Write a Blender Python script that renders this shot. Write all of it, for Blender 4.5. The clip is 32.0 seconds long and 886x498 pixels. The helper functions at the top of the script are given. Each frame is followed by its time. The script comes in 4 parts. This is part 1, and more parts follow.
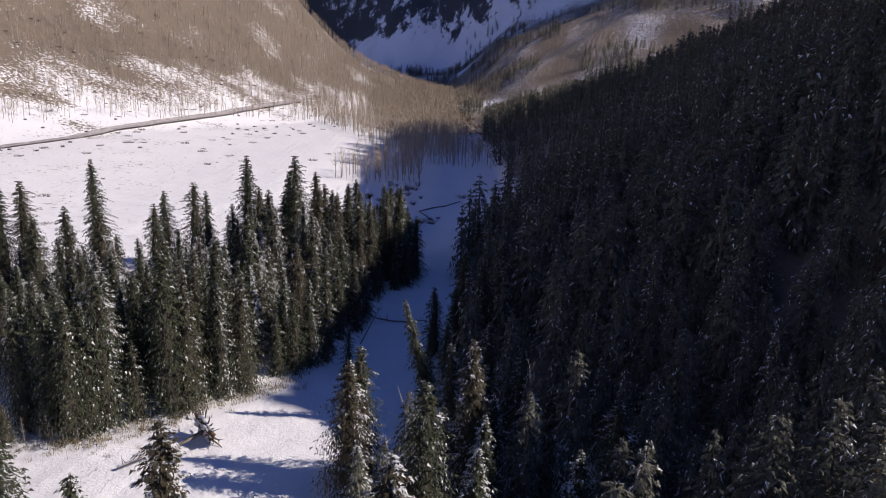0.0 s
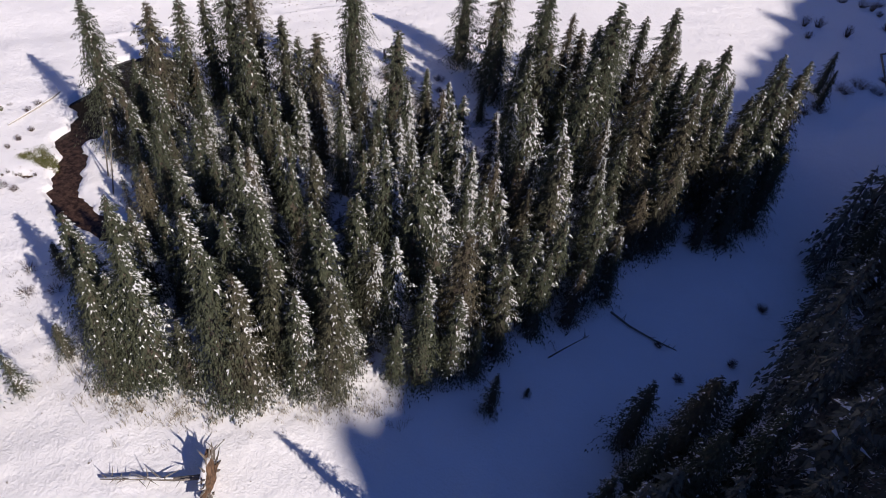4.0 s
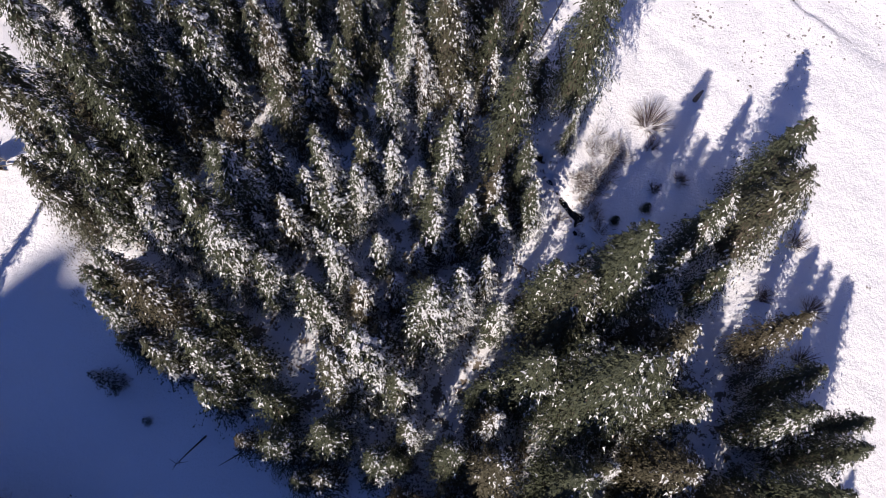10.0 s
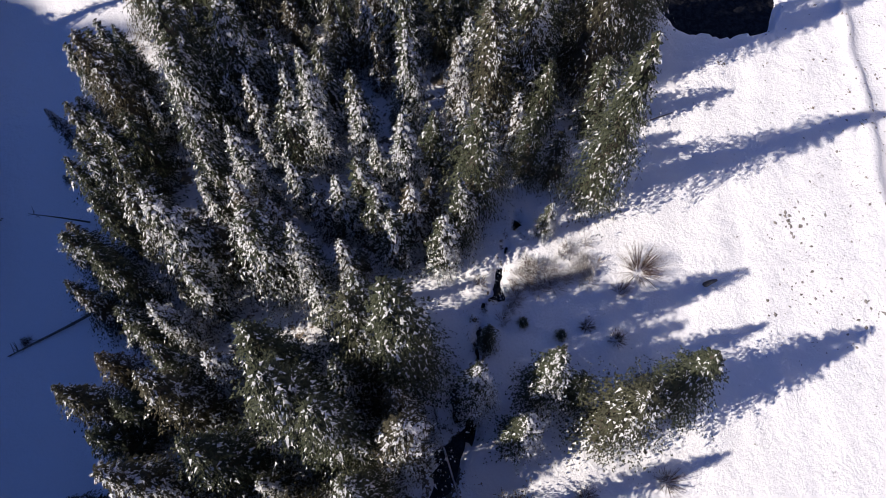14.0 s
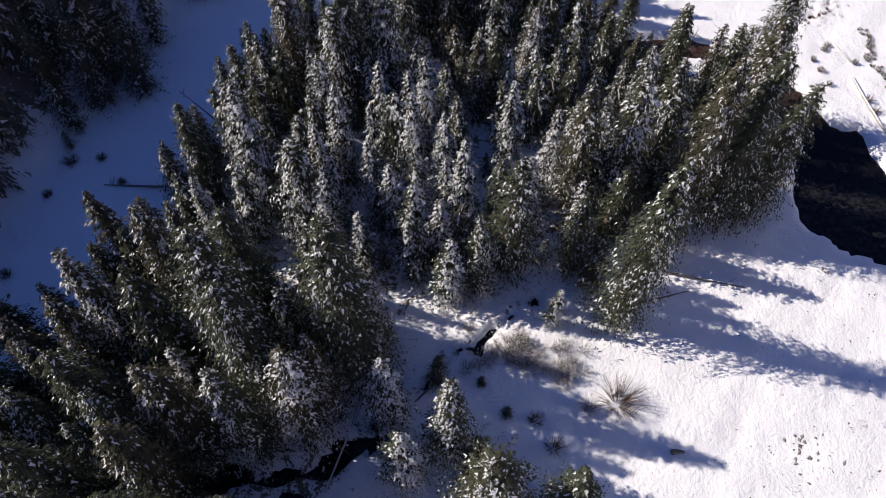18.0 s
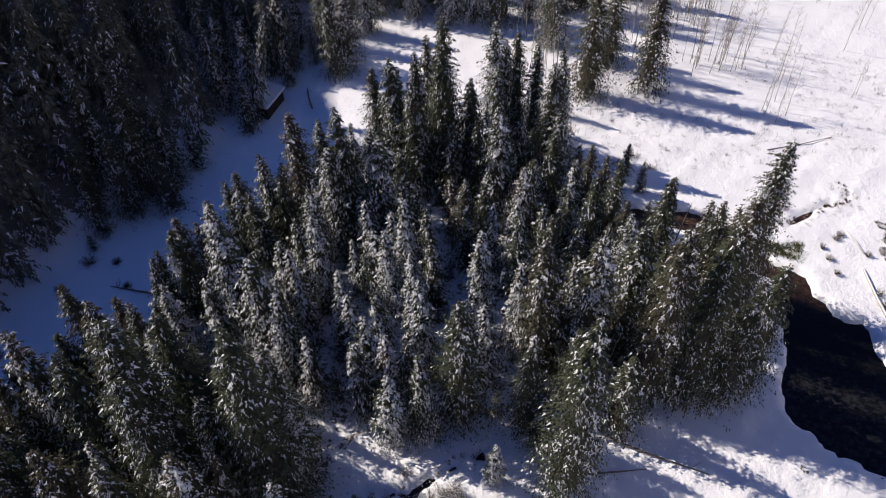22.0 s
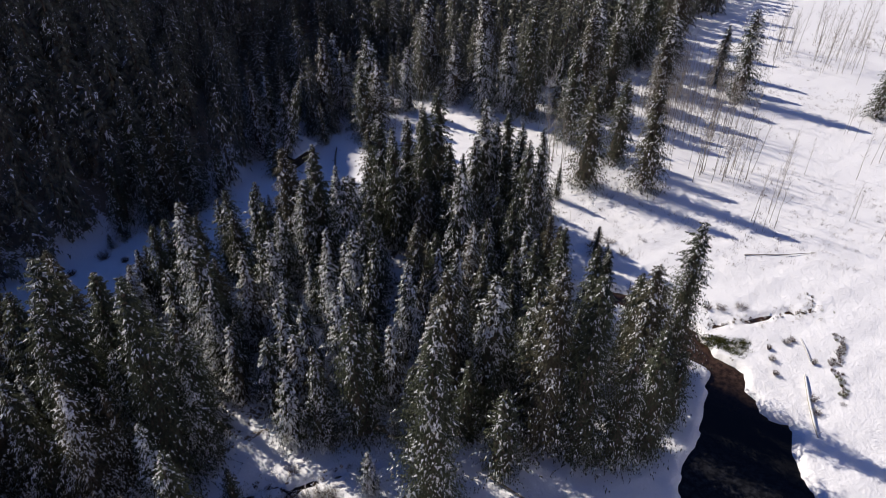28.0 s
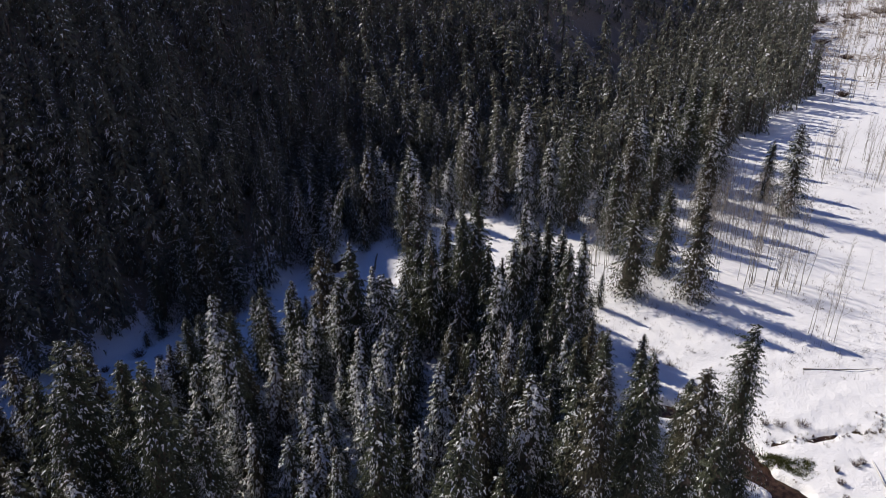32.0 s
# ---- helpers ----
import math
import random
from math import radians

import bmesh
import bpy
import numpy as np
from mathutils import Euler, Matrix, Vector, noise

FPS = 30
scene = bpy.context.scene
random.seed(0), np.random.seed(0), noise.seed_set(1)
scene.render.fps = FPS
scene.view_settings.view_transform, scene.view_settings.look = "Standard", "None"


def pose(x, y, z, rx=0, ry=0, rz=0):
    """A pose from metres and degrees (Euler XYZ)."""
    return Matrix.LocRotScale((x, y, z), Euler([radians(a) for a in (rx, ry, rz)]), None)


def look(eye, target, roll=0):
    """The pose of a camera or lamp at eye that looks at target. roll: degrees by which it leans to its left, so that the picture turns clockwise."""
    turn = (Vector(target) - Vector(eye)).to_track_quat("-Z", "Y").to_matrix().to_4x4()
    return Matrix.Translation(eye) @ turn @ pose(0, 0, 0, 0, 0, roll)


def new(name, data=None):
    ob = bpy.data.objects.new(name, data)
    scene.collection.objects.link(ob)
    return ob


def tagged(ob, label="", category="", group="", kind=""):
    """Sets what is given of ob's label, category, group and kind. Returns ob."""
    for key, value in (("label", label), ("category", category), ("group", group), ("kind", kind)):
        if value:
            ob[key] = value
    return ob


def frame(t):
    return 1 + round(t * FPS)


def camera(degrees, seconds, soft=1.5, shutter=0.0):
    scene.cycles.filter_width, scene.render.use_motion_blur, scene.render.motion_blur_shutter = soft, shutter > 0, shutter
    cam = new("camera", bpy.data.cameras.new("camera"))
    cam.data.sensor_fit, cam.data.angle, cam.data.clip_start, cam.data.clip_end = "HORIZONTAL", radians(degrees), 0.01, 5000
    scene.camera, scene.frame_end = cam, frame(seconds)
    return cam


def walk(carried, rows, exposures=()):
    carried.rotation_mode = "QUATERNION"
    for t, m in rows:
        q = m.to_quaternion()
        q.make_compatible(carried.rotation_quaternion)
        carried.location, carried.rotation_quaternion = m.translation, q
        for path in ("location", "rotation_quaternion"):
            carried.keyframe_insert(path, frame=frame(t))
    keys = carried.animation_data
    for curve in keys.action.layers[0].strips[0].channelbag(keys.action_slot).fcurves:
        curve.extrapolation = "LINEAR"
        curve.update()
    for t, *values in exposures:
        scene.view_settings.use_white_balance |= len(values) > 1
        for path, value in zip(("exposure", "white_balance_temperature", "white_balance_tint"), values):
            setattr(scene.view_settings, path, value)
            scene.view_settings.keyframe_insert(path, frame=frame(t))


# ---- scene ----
SECONDS = 32.0
cam = camera(64.42, SECONDS, soft=0.75)
PATH = [
    (0.0, -1.91, -6.73, 41.60, -1.16, -14.58, 1.51),
    (0.5, -1.40, 0.32, 43.51, 1.03, -18.07, 2.05),
    (1.0, -0.75, 7.31, 45.55, 3.94, -21.61, 2.69),
    (1.5, 0.11, 14.31, 47.52, 8.22, -25.24, 3.34),
    (2.0, 1.19, 21.01, 49.40, 12.95, -28.84, 4.07),
    (2.5, 2.43, 27.52, 51.78, 17.57, -32.38, 4.78),
    (3.0, 3.31, 34.63, 54.65, 22.79, -36.28, 5.72),
    (3.5, 4.03, 41.85, 57.25, 28.21, -39.92, 6.64),
    (5.5, 2.59, 80.17, 67.48, 59.48, -59.71, 5.23),
    (6.0, 2.13, 87.23, 67.68, 66.43, -62.02, 4.65),
    (6.5, 1.23, 93.42, 67.30, 72.23, -63.42, 4.19),
    (7.0, -0.49, 98.34, 67.26, 76.97, -64.88, 4.68),
    (7.5, -2.31, 102.65, 67.08, 82.93, -66.12, 4.93),
    (8.0, -4.65, 106.35, 67.12, 92.42, -67.86, 4.81),
    (8.5, -6.91, 110.03, 66.95, 97.40, -68.62, 4.30),
    (9.0, -9.02, 113.25, 66.76, 101.40, -68.61, 3.99),
    (9.5, -11.42, 116.09, 66.63, 105.98, -68.69, 3.76),
    (10.0, -13.93, 118.99, 66.42, 111.05, -68.66, 3.09),
    (10.5, -16.54, 121.82, 66.07, 116.16, -68.54, 2.30),
    (11.0, -19.22, 124.54, 65.77, 121.33, -68.46, 1.50),
    (11.5, -21.70, 127.13, 65.28, 126.06, -68.27, 1.12),
    (12.0, -23.98, 130.02, 64.83, 132.59, -67.92, 0.37),
    (12.5, -26.64, 132.75, 64.56, 140.10, -67.92, -0.82),
    (13.0, -29.28, 135.17, 64.50, 147.13, -68.03, -1.60),
    (13.5, -31.84, 137.64, 64.28, 153.35, -67.61, -2.24),
    (15.5, -40.81, 144.91, 61.94, 172.10, -64.06, 2.00),
    (16.0, -42.99, 146.03, 62.08, 177.89, -63.13, 1.38),
    (16.5, -44.86, 146.97, 62.34, 181.98, -62.12, 0.93),
    (17.0, -46.40, 147.98, 62.38, 185.36, -60.76, 0.52),
    (17.5, -47.83, 148.81, 62.47, 188.23, -59.23, 0.03),
    (18.0, -49.25, 149.35, 62.64, 190.56, -57.76, -0.48),
    (18.5, -50.43, 149.92, 62.48, 192.47, -55.94, -0.63),
    (19.0, -51.46, 150.25, 62.43, 194.22, -54.26, -0.84),
    (19.5, -52.46, 150.21, 62.40, 195.64, -52.75, -1.01),
    (20.0, -53.65, 150.03, 62.45, 196.91, -51.19, -1.23),
    (20.5, -55.35, 149.56, 62.39, 198.38, -49.62, -1.53),
    (21.0, -57.26, 148.85, 62.35, 199.64, -48.10, -1.80),
    (21.5, -59.41, 148.17, 62.25, 200.77, -46.57, -1.98),
    (22.0, -61.94, 147.30, 62.21, 201.71, -45.17, -2.07),
    (22.5, -64.63, 146.49, 62.16, 202.52, -43.95, -2.07),
    (23.0, -67.62, 145.62, 61.97, 203.39, -42.64, -2.14),
    (23.5, -70.69, 144.97, 61.70, 204.15, -41.42, -2.14),
    (24.0, -73.68, 144.50, 61.33, 204.75, -40.55, -1.82),
    (24.5, -76.49, 144.23, 61.07, 205.37, -39.85, -1.42),
    (26.5, -82.55, 146.69, 60.79, 208.74, -38.38, 0.37),
    (27.0, -82.85, 147.57, 60.63, 209.81, -37.68, 0.44),
    (27.5, -82.77, 148.32, 60.41, 210.91, -36.85, 0.35),
    (28.0, -82.47, 148.76, 60.21, 212.12, -35.97, 0.23),
    (28.5, -82.03, 148.92, 59.85, 213.22, -35.07, 0.04),
    (29.0, -81.63, 148.85, 59.37, 214.35, -34.12, -0.28),
    (29.5, -81.34, 148.58, 58.93, 215.54, -33.08, -0.75),
    (30.0, -81.17, 148.01, 58.53, 216.63, -31.92, -1.11),
    (30.5, -81.29, 147.51, 58.14, 217.62, -30.38, -1.35),
    (31.0, -81.79, 147.36, 57.66, 218.52, -28.56, -1.36),
    (31.5, -82.44, 147.54, 57.31, 219.34, -27.15, -1.09),
    (32.0, -83.21, 147.81, 56.74, 216.39, -25.95, -0.80),
]


def stand(x, y, z, yaw, pitch, roll):
    """Pose of a camera from its place and its yaw (to the left from +y), pitch and roll in degrees."""
    a, b = radians(yaw), radians(pitch)
    ahead = Vector((-math.sin(a) * math.cos(b), math.cos(a) * math.cos(b), math.sin(b)))
    eye = Vector((x, y, z))
    return look(eye, eye + ahead, roll)


walk(cam, [(t, stand(*p)) for t, *p in PATH], exposures=[(0.0, 0.0, 6900, 17), (4.5, 0.08, 6900, 17), (6.5, 0.16, 6900, 17), (9.0, 0.34, 6900, 18), (13.0, 0.35, 6920, 14), (24.0, 0.2, 6920, 13), (32.0, 0.10, 6950, 10)])

# ---- light ----
SUN_EL, SUN_AZ = radians(35.5), radians(96.0)
world = bpy.data.worlds.new("sky")
scene.world = world
world.use_nodes = True
wn = world.node_tree.nodes
sky = wn.new("ShaderNodeTexSky")
sky.sky_type = "NISHITA"
sky.sun_disc = False
sky.sun_elevation, sky.sun_rotation = SUN_EL, SUN_AZ
sky.altitude = 2800
sky.air_density, sky.dust_density, sky.ozone_density = 0.6, 0.0, 7.0
wn["Background"].inputs[1].default_value = 0.145
deep = wn.new("ShaderNodeMix")
deep.data_type, deep.blend_type = "RGBA", "MULTIPLY"
deep.inputs[0].default_value = 1.0
deep.inputs[7].default_value = (0.82, 0.86, 1.11, 1)
world.node_tree.links.new(sky.outputs[0], deep.inputs[6])
world.node_tree.links.new(deep.outputs[2], wn["Background"].inputs[0])
sun_way = Vector((math.sin(SUN_AZ) * math.cos(SUN_EL), math.cos(SUN_AZ) * math.cos(SUN_EL), math.sin(SUN_EL)))
sun_data = bpy.data.lights.new("sun", "SUN")
sun_data.energy, sun_data.angle, sun_data.color = 4.6, radians(0.53), (1.0, 0.95, 0.88)
sun = new("sun", sun_data)
sun.matrix_world = look(sun_way * 300, (0, 0, 0))


# ---- materials ----
def material(name, rough=0.8, spec=0.3):
    m = bpy.data.materials.new(name)
    m.use_nodes = True
    p = m.node_tree.nodes["Principled BSDF"]
    p.inputs["Roughness"].default_value = rough
    p.inputs["Specular IOR Level"].default_value = spec
    return m, m.node_tree.nodes, m.node_tree.links, p


def ramp(nodes, stops):
    r = nodes.new("ShaderNodeValToRGB")
    e = r.color_ramp.elements
    while len(e) < len(stops):
        e.new(0.5)
    for k, (at, col) in zip(e, stops):
        k.position, k.color = at, (*col, 1) if len(col) == 3 else col
    return r


def noise_node(nodes, links, scale, detail=4, vec=None, rough=0.55):
    n = nodes.new("ShaderNodeTexNoise")
    n.inputs["Scale"].default_value, n.inputs["Detail"].default_value, n.inputs["Roughness"].default_value = scale, detail, rough
    if vec:
        links.new(vec, n.inputs["Vector"])
    return n


def mix_node(nodes, links, fac, a, b, mode="MIX"):
    n = nodes.new("ShaderNodeMix")
    n.data_type, n.blend_type = "RGBA", mode
    for sock, v in ((n.inputs[0], fac), (n.inputs[6], a), (n.inputs[7], b)):
        if hasattr(v, "is_linked"):
            links.new(v, sock)
        elif isinstance(v, (int, float)):
            sock.default_value = v
        else:
            sock.default_value = (*v, 1)
    return n.outputs[2]


def bump_node(nodes, links, p, height, strength, distance):
    b = nodes.new("ShaderNodeBump")
    b.inputs["Strength"].default_value, b.inputs["Distance"].default_value = strength, distance
    links.new(height, b.inputs["Height"])
    links.new(b.outputs[0], p.inputs["Normal"])
    return b


def leaf_material(name, dark, light, brown, island=True):
    """Needles: colour drifts from tree to tree and from spray to spray."""
    m, nodes, links, p = material(name, 0.65, 0.25)
    info = nodes.new("ShaderNodeObjectInfo")
    geo = nodes.new("ShaderNodeNewGeometry")
    c = mix_node(nodes, links, geo.outputs["Random Per Island"], dark, light)
    r = ramp(nodes, [(0.62, (0, 0, 0)), (1.0, (0.7, 0.7, 0.7))])
    if island:
        links.new(info.outputs["Random"], r.inputs[0])
    else:
        links.new(noise_node(nodes, links, 0.22, 2, geo.outputs["Position"]).outputs["Fac"], r.inputs[0])
    c = mix_node(nodes, links, r.outputs[0], c, brown)
    links.new(c, p.inputs["Base Color"])
    # thin sprays let some light through
    thin = nodes.new("ShaderNodeBsdfTranslucent")
    links.new(c, thin.inputs["Color"])
    both = nodes.new("ShaderNodeMixShader")
    both.inputs[0].default_value = 0.25
    links.new(p.outputs[0], both.inputs[1])
    links.new(thin.outputs[0], both.inputs[2])
    links.new(both.outputs[0], nodes["Material Output"].inputs["Surface"])
    return m


GREENS = (0.052, 0.062, 0.044), (0.086, 0.097, 0.057), (0.105, 0.080, 0.054)
NEEDLE = leaf_material("spruce_needles", *GREENS)
# same needles in a lighter copy, lifting the darks of the shaded hill
NEEDLE_LIFTED = leaf_material("lifted_forest_needles", (0.10, 0.106, 0.088), (0.18, 0.18, 0.14), (0.17, 0.14, 0.11), island=False)


def snow_material(name, base=(0.86, 0.87, 0.90)):
    m, nodes, links, p = material(name, 0.6, 0.2)
    p.inputs["Base Color"].default_value = (*base, 1)
    # light scatters through a thin load of snow
    thin = nodes.new("ShaderNodeBsdfTranslucent")
    thin.inputs["Color"].default_value = (*base, 1)
    both = nodes.new("ShaderNodeMixShader")
    both.inputs[0].default_value = 0.34
    links.new(p.outputs[0], both.inputs[1])
    links.new(thin.outputs[0], both.inputs[2])
    links.new(both.outputs[0], nodes["Material Output"].inputs["Surface"])
    return m


TREE_SNOW = snow_material("snow_on_boughs")


def bark_material(name, a, b, scale=9.0):
    m, nodes, links, p = material(name, 0.9, 0.15)
    tc = nodes.new("ShaderNodeTexCoord")
    n = noise_node(nodes, links, scale, 6, tc.outputs["Object"])
    r = ramp(nodes, [(0.35, a), (0.65, b)])
    links.new(n.outputs["Fac"], r.inputs[0])
    links.new(r.outputs[0], p.inputs["Base Color"])
    bump_node(nodes, links, p, n.outputs["Fac"], 0.5, 0.04)
    return m


# dim brown of the crown core, painting shade into gaps between boughs
CORE_SHADE = bark_material("core_shade", (0.07, 0.058, 0.048), (0.13, 0.105, 0.085), 5.0)
BARK = bark_material("spruce_bark", (0.07, 0.055, 0.045), (0.16, 0.13, 0.11))
ASPEN_BARK = bark_material("aspen_bark", (0.26, 0.235, 0.20), (0.48, 0.45, 0.40), 3.0)
TWIG = bark_material("bare_twigs", (0.13, 0.10, 0.08), (0.24, 0.19, 0.16), 2.0)
SHRUB = bark_material("shrub_twigs", (0.06, 0.040, 0.034), (0.13, 0.088, 0.072), 4.0)
MEADOW_TWIG = bark_material("grey_twigs", (0.20, 0.175, 0.16), (0.33, 0.29, 0.27), 2.0)
ASPEN_TWIG = bark_material("aspen_twigs", (0.34, 0.27, 0.20), (0.48, 0.40, 0.31), 2.0)
WEATHERED = bark_material("weathered_wood", (0.10, 0.085, 0.075), (0.26, 0.235, 0.21), 6.0)
DARK_WOOD = bark_material("dark_timber", (0.022, 0.019, 0.017), (0.055, 0.048, 0.042), 6.0)
ROOT_EARTH = bark_material("root_earth", (0.07, 0.045, 0.032), (0.19, 0.115, 0.075), 3.0)
ROCK = bark_material("grey_rock", (0.12, 0.11, 0.10), (0.30, 0.28, 0.27), 2.5)
DRY_GRASS = bark_material("dry_grass", (0.16, 0.13, 0.07), (0.30, 0.24, 0.14), 5.0)
MOSS = bark_material("wet_moss", (0.05, 0.06, 0.015), (0.17, 0.17, 0.05), 4.0)


def ground_material():
    """Snow with wind ripples and poking litter near by; sparse snow over dry grass and woods far off."""
    m, nodes, links, p = material("snow_ground", 0.55, 0.25)
    geo = nodes.new("ShaderNodeNewGeometry")
    pos = geo.outputs["Position"]
    big = noise_node(nodes, links, 0.05, 5, pos)
    mid = noise_node(nodes, links, 0.55, 6, pos, 0.62)
    fine = noise_node(nodes, links, 3.5, 5, pos, 0.65)
    snow = mix_node(nodes, links, big.outputs["Fac"], (0.80, 0.80, 0.83), (0.90, 0.90, 0.92))
    # litter and grass tips that poke through, plus shade painted under woods: amount is a vertex attribute
    att = nodes.new("ShaderNodeAttribute")
    att.attribute_name = "bare"
    sep = nodes.new("ShaderNodeMath")
    sep.operation = "MULTIPLY_ADD"
    links.new(fine.outputs["Fac"], sep.inputs[0])
    sep.inputs[1].default_value = 0.55
    links.new(mid.outputs["Fac"], sep.inputs[2])
    add = nodes.new("ShaderNodeMath")
    add.operation = "ADD"
    links.new(sep.outputs[0], add.inputs[0])
    links.new(att.outputs["Fac"], add.inputs[1])
    r = ramp(nodes, [(0.98, (0, 0, 0)), (1.12, (1, 1, 1))])
    r.color_ramp.interpolation = "EASE"
    sc = nodes.new("ShaderNodeMath")
    sc.operation = "MULTIPLY"
    links.new(add.outputs[0], sc.inputs[0])
    sc.inputs[1].default_value = 1.0
    links.new(sc.outputs[0], r.inputs[0])
    soil = mix_node(nodes, links, fine.outputs["Fac"], (0.10, 0.08, 0.06), (0.26, 0.21, 0.16))
    col = mix_node(nodes, links, r.outputs[0], snow, soil)
    # far conifer woods and chutes on the mountain sides
    far = nodes.new("ShaderNodeAttribute")
    far.attribute_name = "woods"
    mp = nodes.new("ShaderNodeMapping")
    mp.inputs["Scale"].default_value = (1.0, 0.6, 0.5)
    links.new(pos, mp.inputs[0])
    wn_ = noise_node(nodes, links, 0.03, 10, mp.outputs[0], 0.76)
    wa = nodes.new("ShaderNodeMath")
    wa.operation = "ADD"
    links.new(wn_.outputs["Fac"], wa.inputs[0])
    links.new(far.outputs["Fac"], wa.inputs[1])
    wr = ramp(nodes, [(0.96, (0, 0, 0)), (1.05, (1, 1, 1))])
    links.new(wa.outputs[0], wr.inputs[0])
    col = mix_node(nodes, links, wr.outputs[0], col, mix_node(nodes, links, fine.outputs["Fac"], (0.04, 0.043, 0.043), (0.085, 0.083, 0.080)))
    links.new(col, p.inputs["Base Color"])
    h = nodes.new("ShaderNodeMath")
    h.operation = "MULTIPLY_ADD"
    links.new(fine.outputs["Fac"], h.inputs[0])
    h.inputs[1].default_value = 0.35
    links.new(mid.outputs["Fac"], h.inputs[2])
    bump_node(nodes, links, p, h.outputs[0], 0.55, 0.55)
    return m


GROUND = ground_material()


def water_material():
    m, nodes, links, p = material("dark_water", 0.12, 0.16)
    p.inputs["Base Color"].default_value = (0.012, 0.010, 0.010, 1)
    geo = nodes.new("ShaderNodeNewGeometry")
    n = noise_node(nodes, links, 1.3, 4, geo.outputs["Position"])
    bump_node(nodes, links, p, n.outputs["Fac"], 0.08, 0.06)
    a = noise_node(nodes, links, 1.5, 6, geo.outputs["Position"], 0.65)
    r = ramp(nodes, [(0.44, (0.006, 0.006, 0.007)), (0.72, (0.030, 0.031, 0.036))])
    links.new(a.outputs["Fac"], r.inputs[0])
    # brown silt where the stream comes in
    sep = nodes.new("ShaderNodeSeparateXYZ")
    links.new(geo.outputs["Position"], sep.inputs[0])
    reach = nodes.new("ShaderNodeMapRange")
    reach.inputs["From Min"].default_value, reach.inputs["From Max"].default_value = 87.0, 79.0
    links.new(sep.outputs["Y"], reach.inputs["Value"])
    silt = ramp(nodes, [(0.40, (0.020, 0.012, 0.009)), (0.70, (0.085, 0.050, 0.036))])
    links.new(a.outputs["Fac"], silt.inputs[0])
    shoal = nodes.new("ShaderNodeMapRange")
    shoal.inputs["From Min"].default_value, shoal.inputs["From Max"].default_value = 90.0, 96.0
    links.new(sep.outputs["Y"], shoal.inputs["Value"])
    deep = mix_node(nodes, links, shoal.outputs[0], (0.005, 0.005, 0.005), r.outputs[0])
    links.new(mix_node(nodes, links, reach.outputs[0], deep, silt.outputs[0]), p.inputs["Base Color"])
    return m


WATER = water_material()
ROAD, _rn, _rl, _rp = material("packed_road", 0.85, 0.2)
_rt = _rn.new("ShaderNodeNewGeometry")
_rr = ramp(_rn, [(0.35, (0.30, 0.27, 0.27)), (0.65, (0.52, 0.49, 0.49))])
_rl.new(noise_node(_rn, _rl, 0.4, 6, _rt.outputs["Position"]).outputs["Fac"], _rr.inputs[0])
_rl.new(_rr.outputs[0], _rp.inputs["Base Color"])


# ---- meshes ----
def link_mesh(name, me, parent=None, label=""):
    ob = new(name, me)
    if parent:
        ob.parent = parent
    if label:
        ob["label"] = label
    return ob


def quick(name, verts, faces, mats, index=None, smooth=False):
    """A mesh from arrays: verts (n, 3), faces (m, 3) or (m, 4), a material index a face."""
    verts, faces = np.asarray(verts, np.float32), np.asarray(faces, np.int32)
    me = bpy.data.meshes.new(name)
    k = faces.shape[1]
    me.vertices.add(len(verts))
    me.vertices.foreach_set("co", verts.ravel())
    me.loops.add(faces.size)
    me.loops.foreach_set("vertex_index", faces.ravel())
    me.polygons.add(len(faces))
    me.polygons.foreach_set("loop_start", np.arange(0, faces.size, k, dtype=np.int32))
    for m in mats:
        me.materials.append(m)
    if index is not None:
        me.polygons.foreach_set("material_index", np.asarray(index, np.int32))
    me.polygons.foreach_set("use_smooth", np.full(len(faces), smooth))
    me.update(calc_edges=True)
    me.validate()
    return me


def join(pieces):
    """Joins (verts, faces, index) triples."""
    vs, fs, ix, n = [], [], [], 0
    for v, f, i in pieces:
        vs.append(v)
        fs.append(f + n)
        ix.append(np.full(len(f), i) if np.isscalar(i) else i)
        n += len(v)
    return np.concatenate(vs), np.concatenate(fs), np.concatenate(ix)


def tube(points, radii, sides=6, turn=0.0):
    """Triangles of a tapered tube along points."""
    points, radii = np.asarray(points, float), np.asarray(radii, float)
    way = np.gradient(points, axis=0)
    way /= np.linalg.norm(way, axis=1)[:, None] + 1e-9
    ref = np.where(np.abs(way[:, 2:3]) > 0.9, [[1.0, 0, 0]], [[0, 0, 1.0]])
    a = np.cross(way, ref)
    a /= np.linalg.norm(a, axis=1)[:, None] + 1e-9
    b = np.cross(way, a)
    ang = turn + np.arange(sides) * 2 * np.pi / sides
    ring = a[:, None] * np.cos(ang)[None, :, None] + b[:, None] * np.sin(ang)[None, :, None]
    v = (points[:, None] + ring * radii[:, None, None]).reshape(-1, 3)
    f = []
    for i in range(len(points) - 1):
        for j in range(sides):
            p, q = i * sides + j, i * sides + (j + 1) % sides
            f += [(p, q, q + sides), (p, q + sides, p + sides)]
    e = len(v)
    v = np.concatenate([v, points[:1], points[-1:]])
    for j in range(sides):
        f.append((e, (j + 1) % sides, j))
        f.append((e + 1, e - sides + j, e - sides + (j + 1) % sides))
    return v, np.array(f)


# ---- lie of the land ----
def bend(y, ys, vs):
    return np.interp(y, ys, vs)


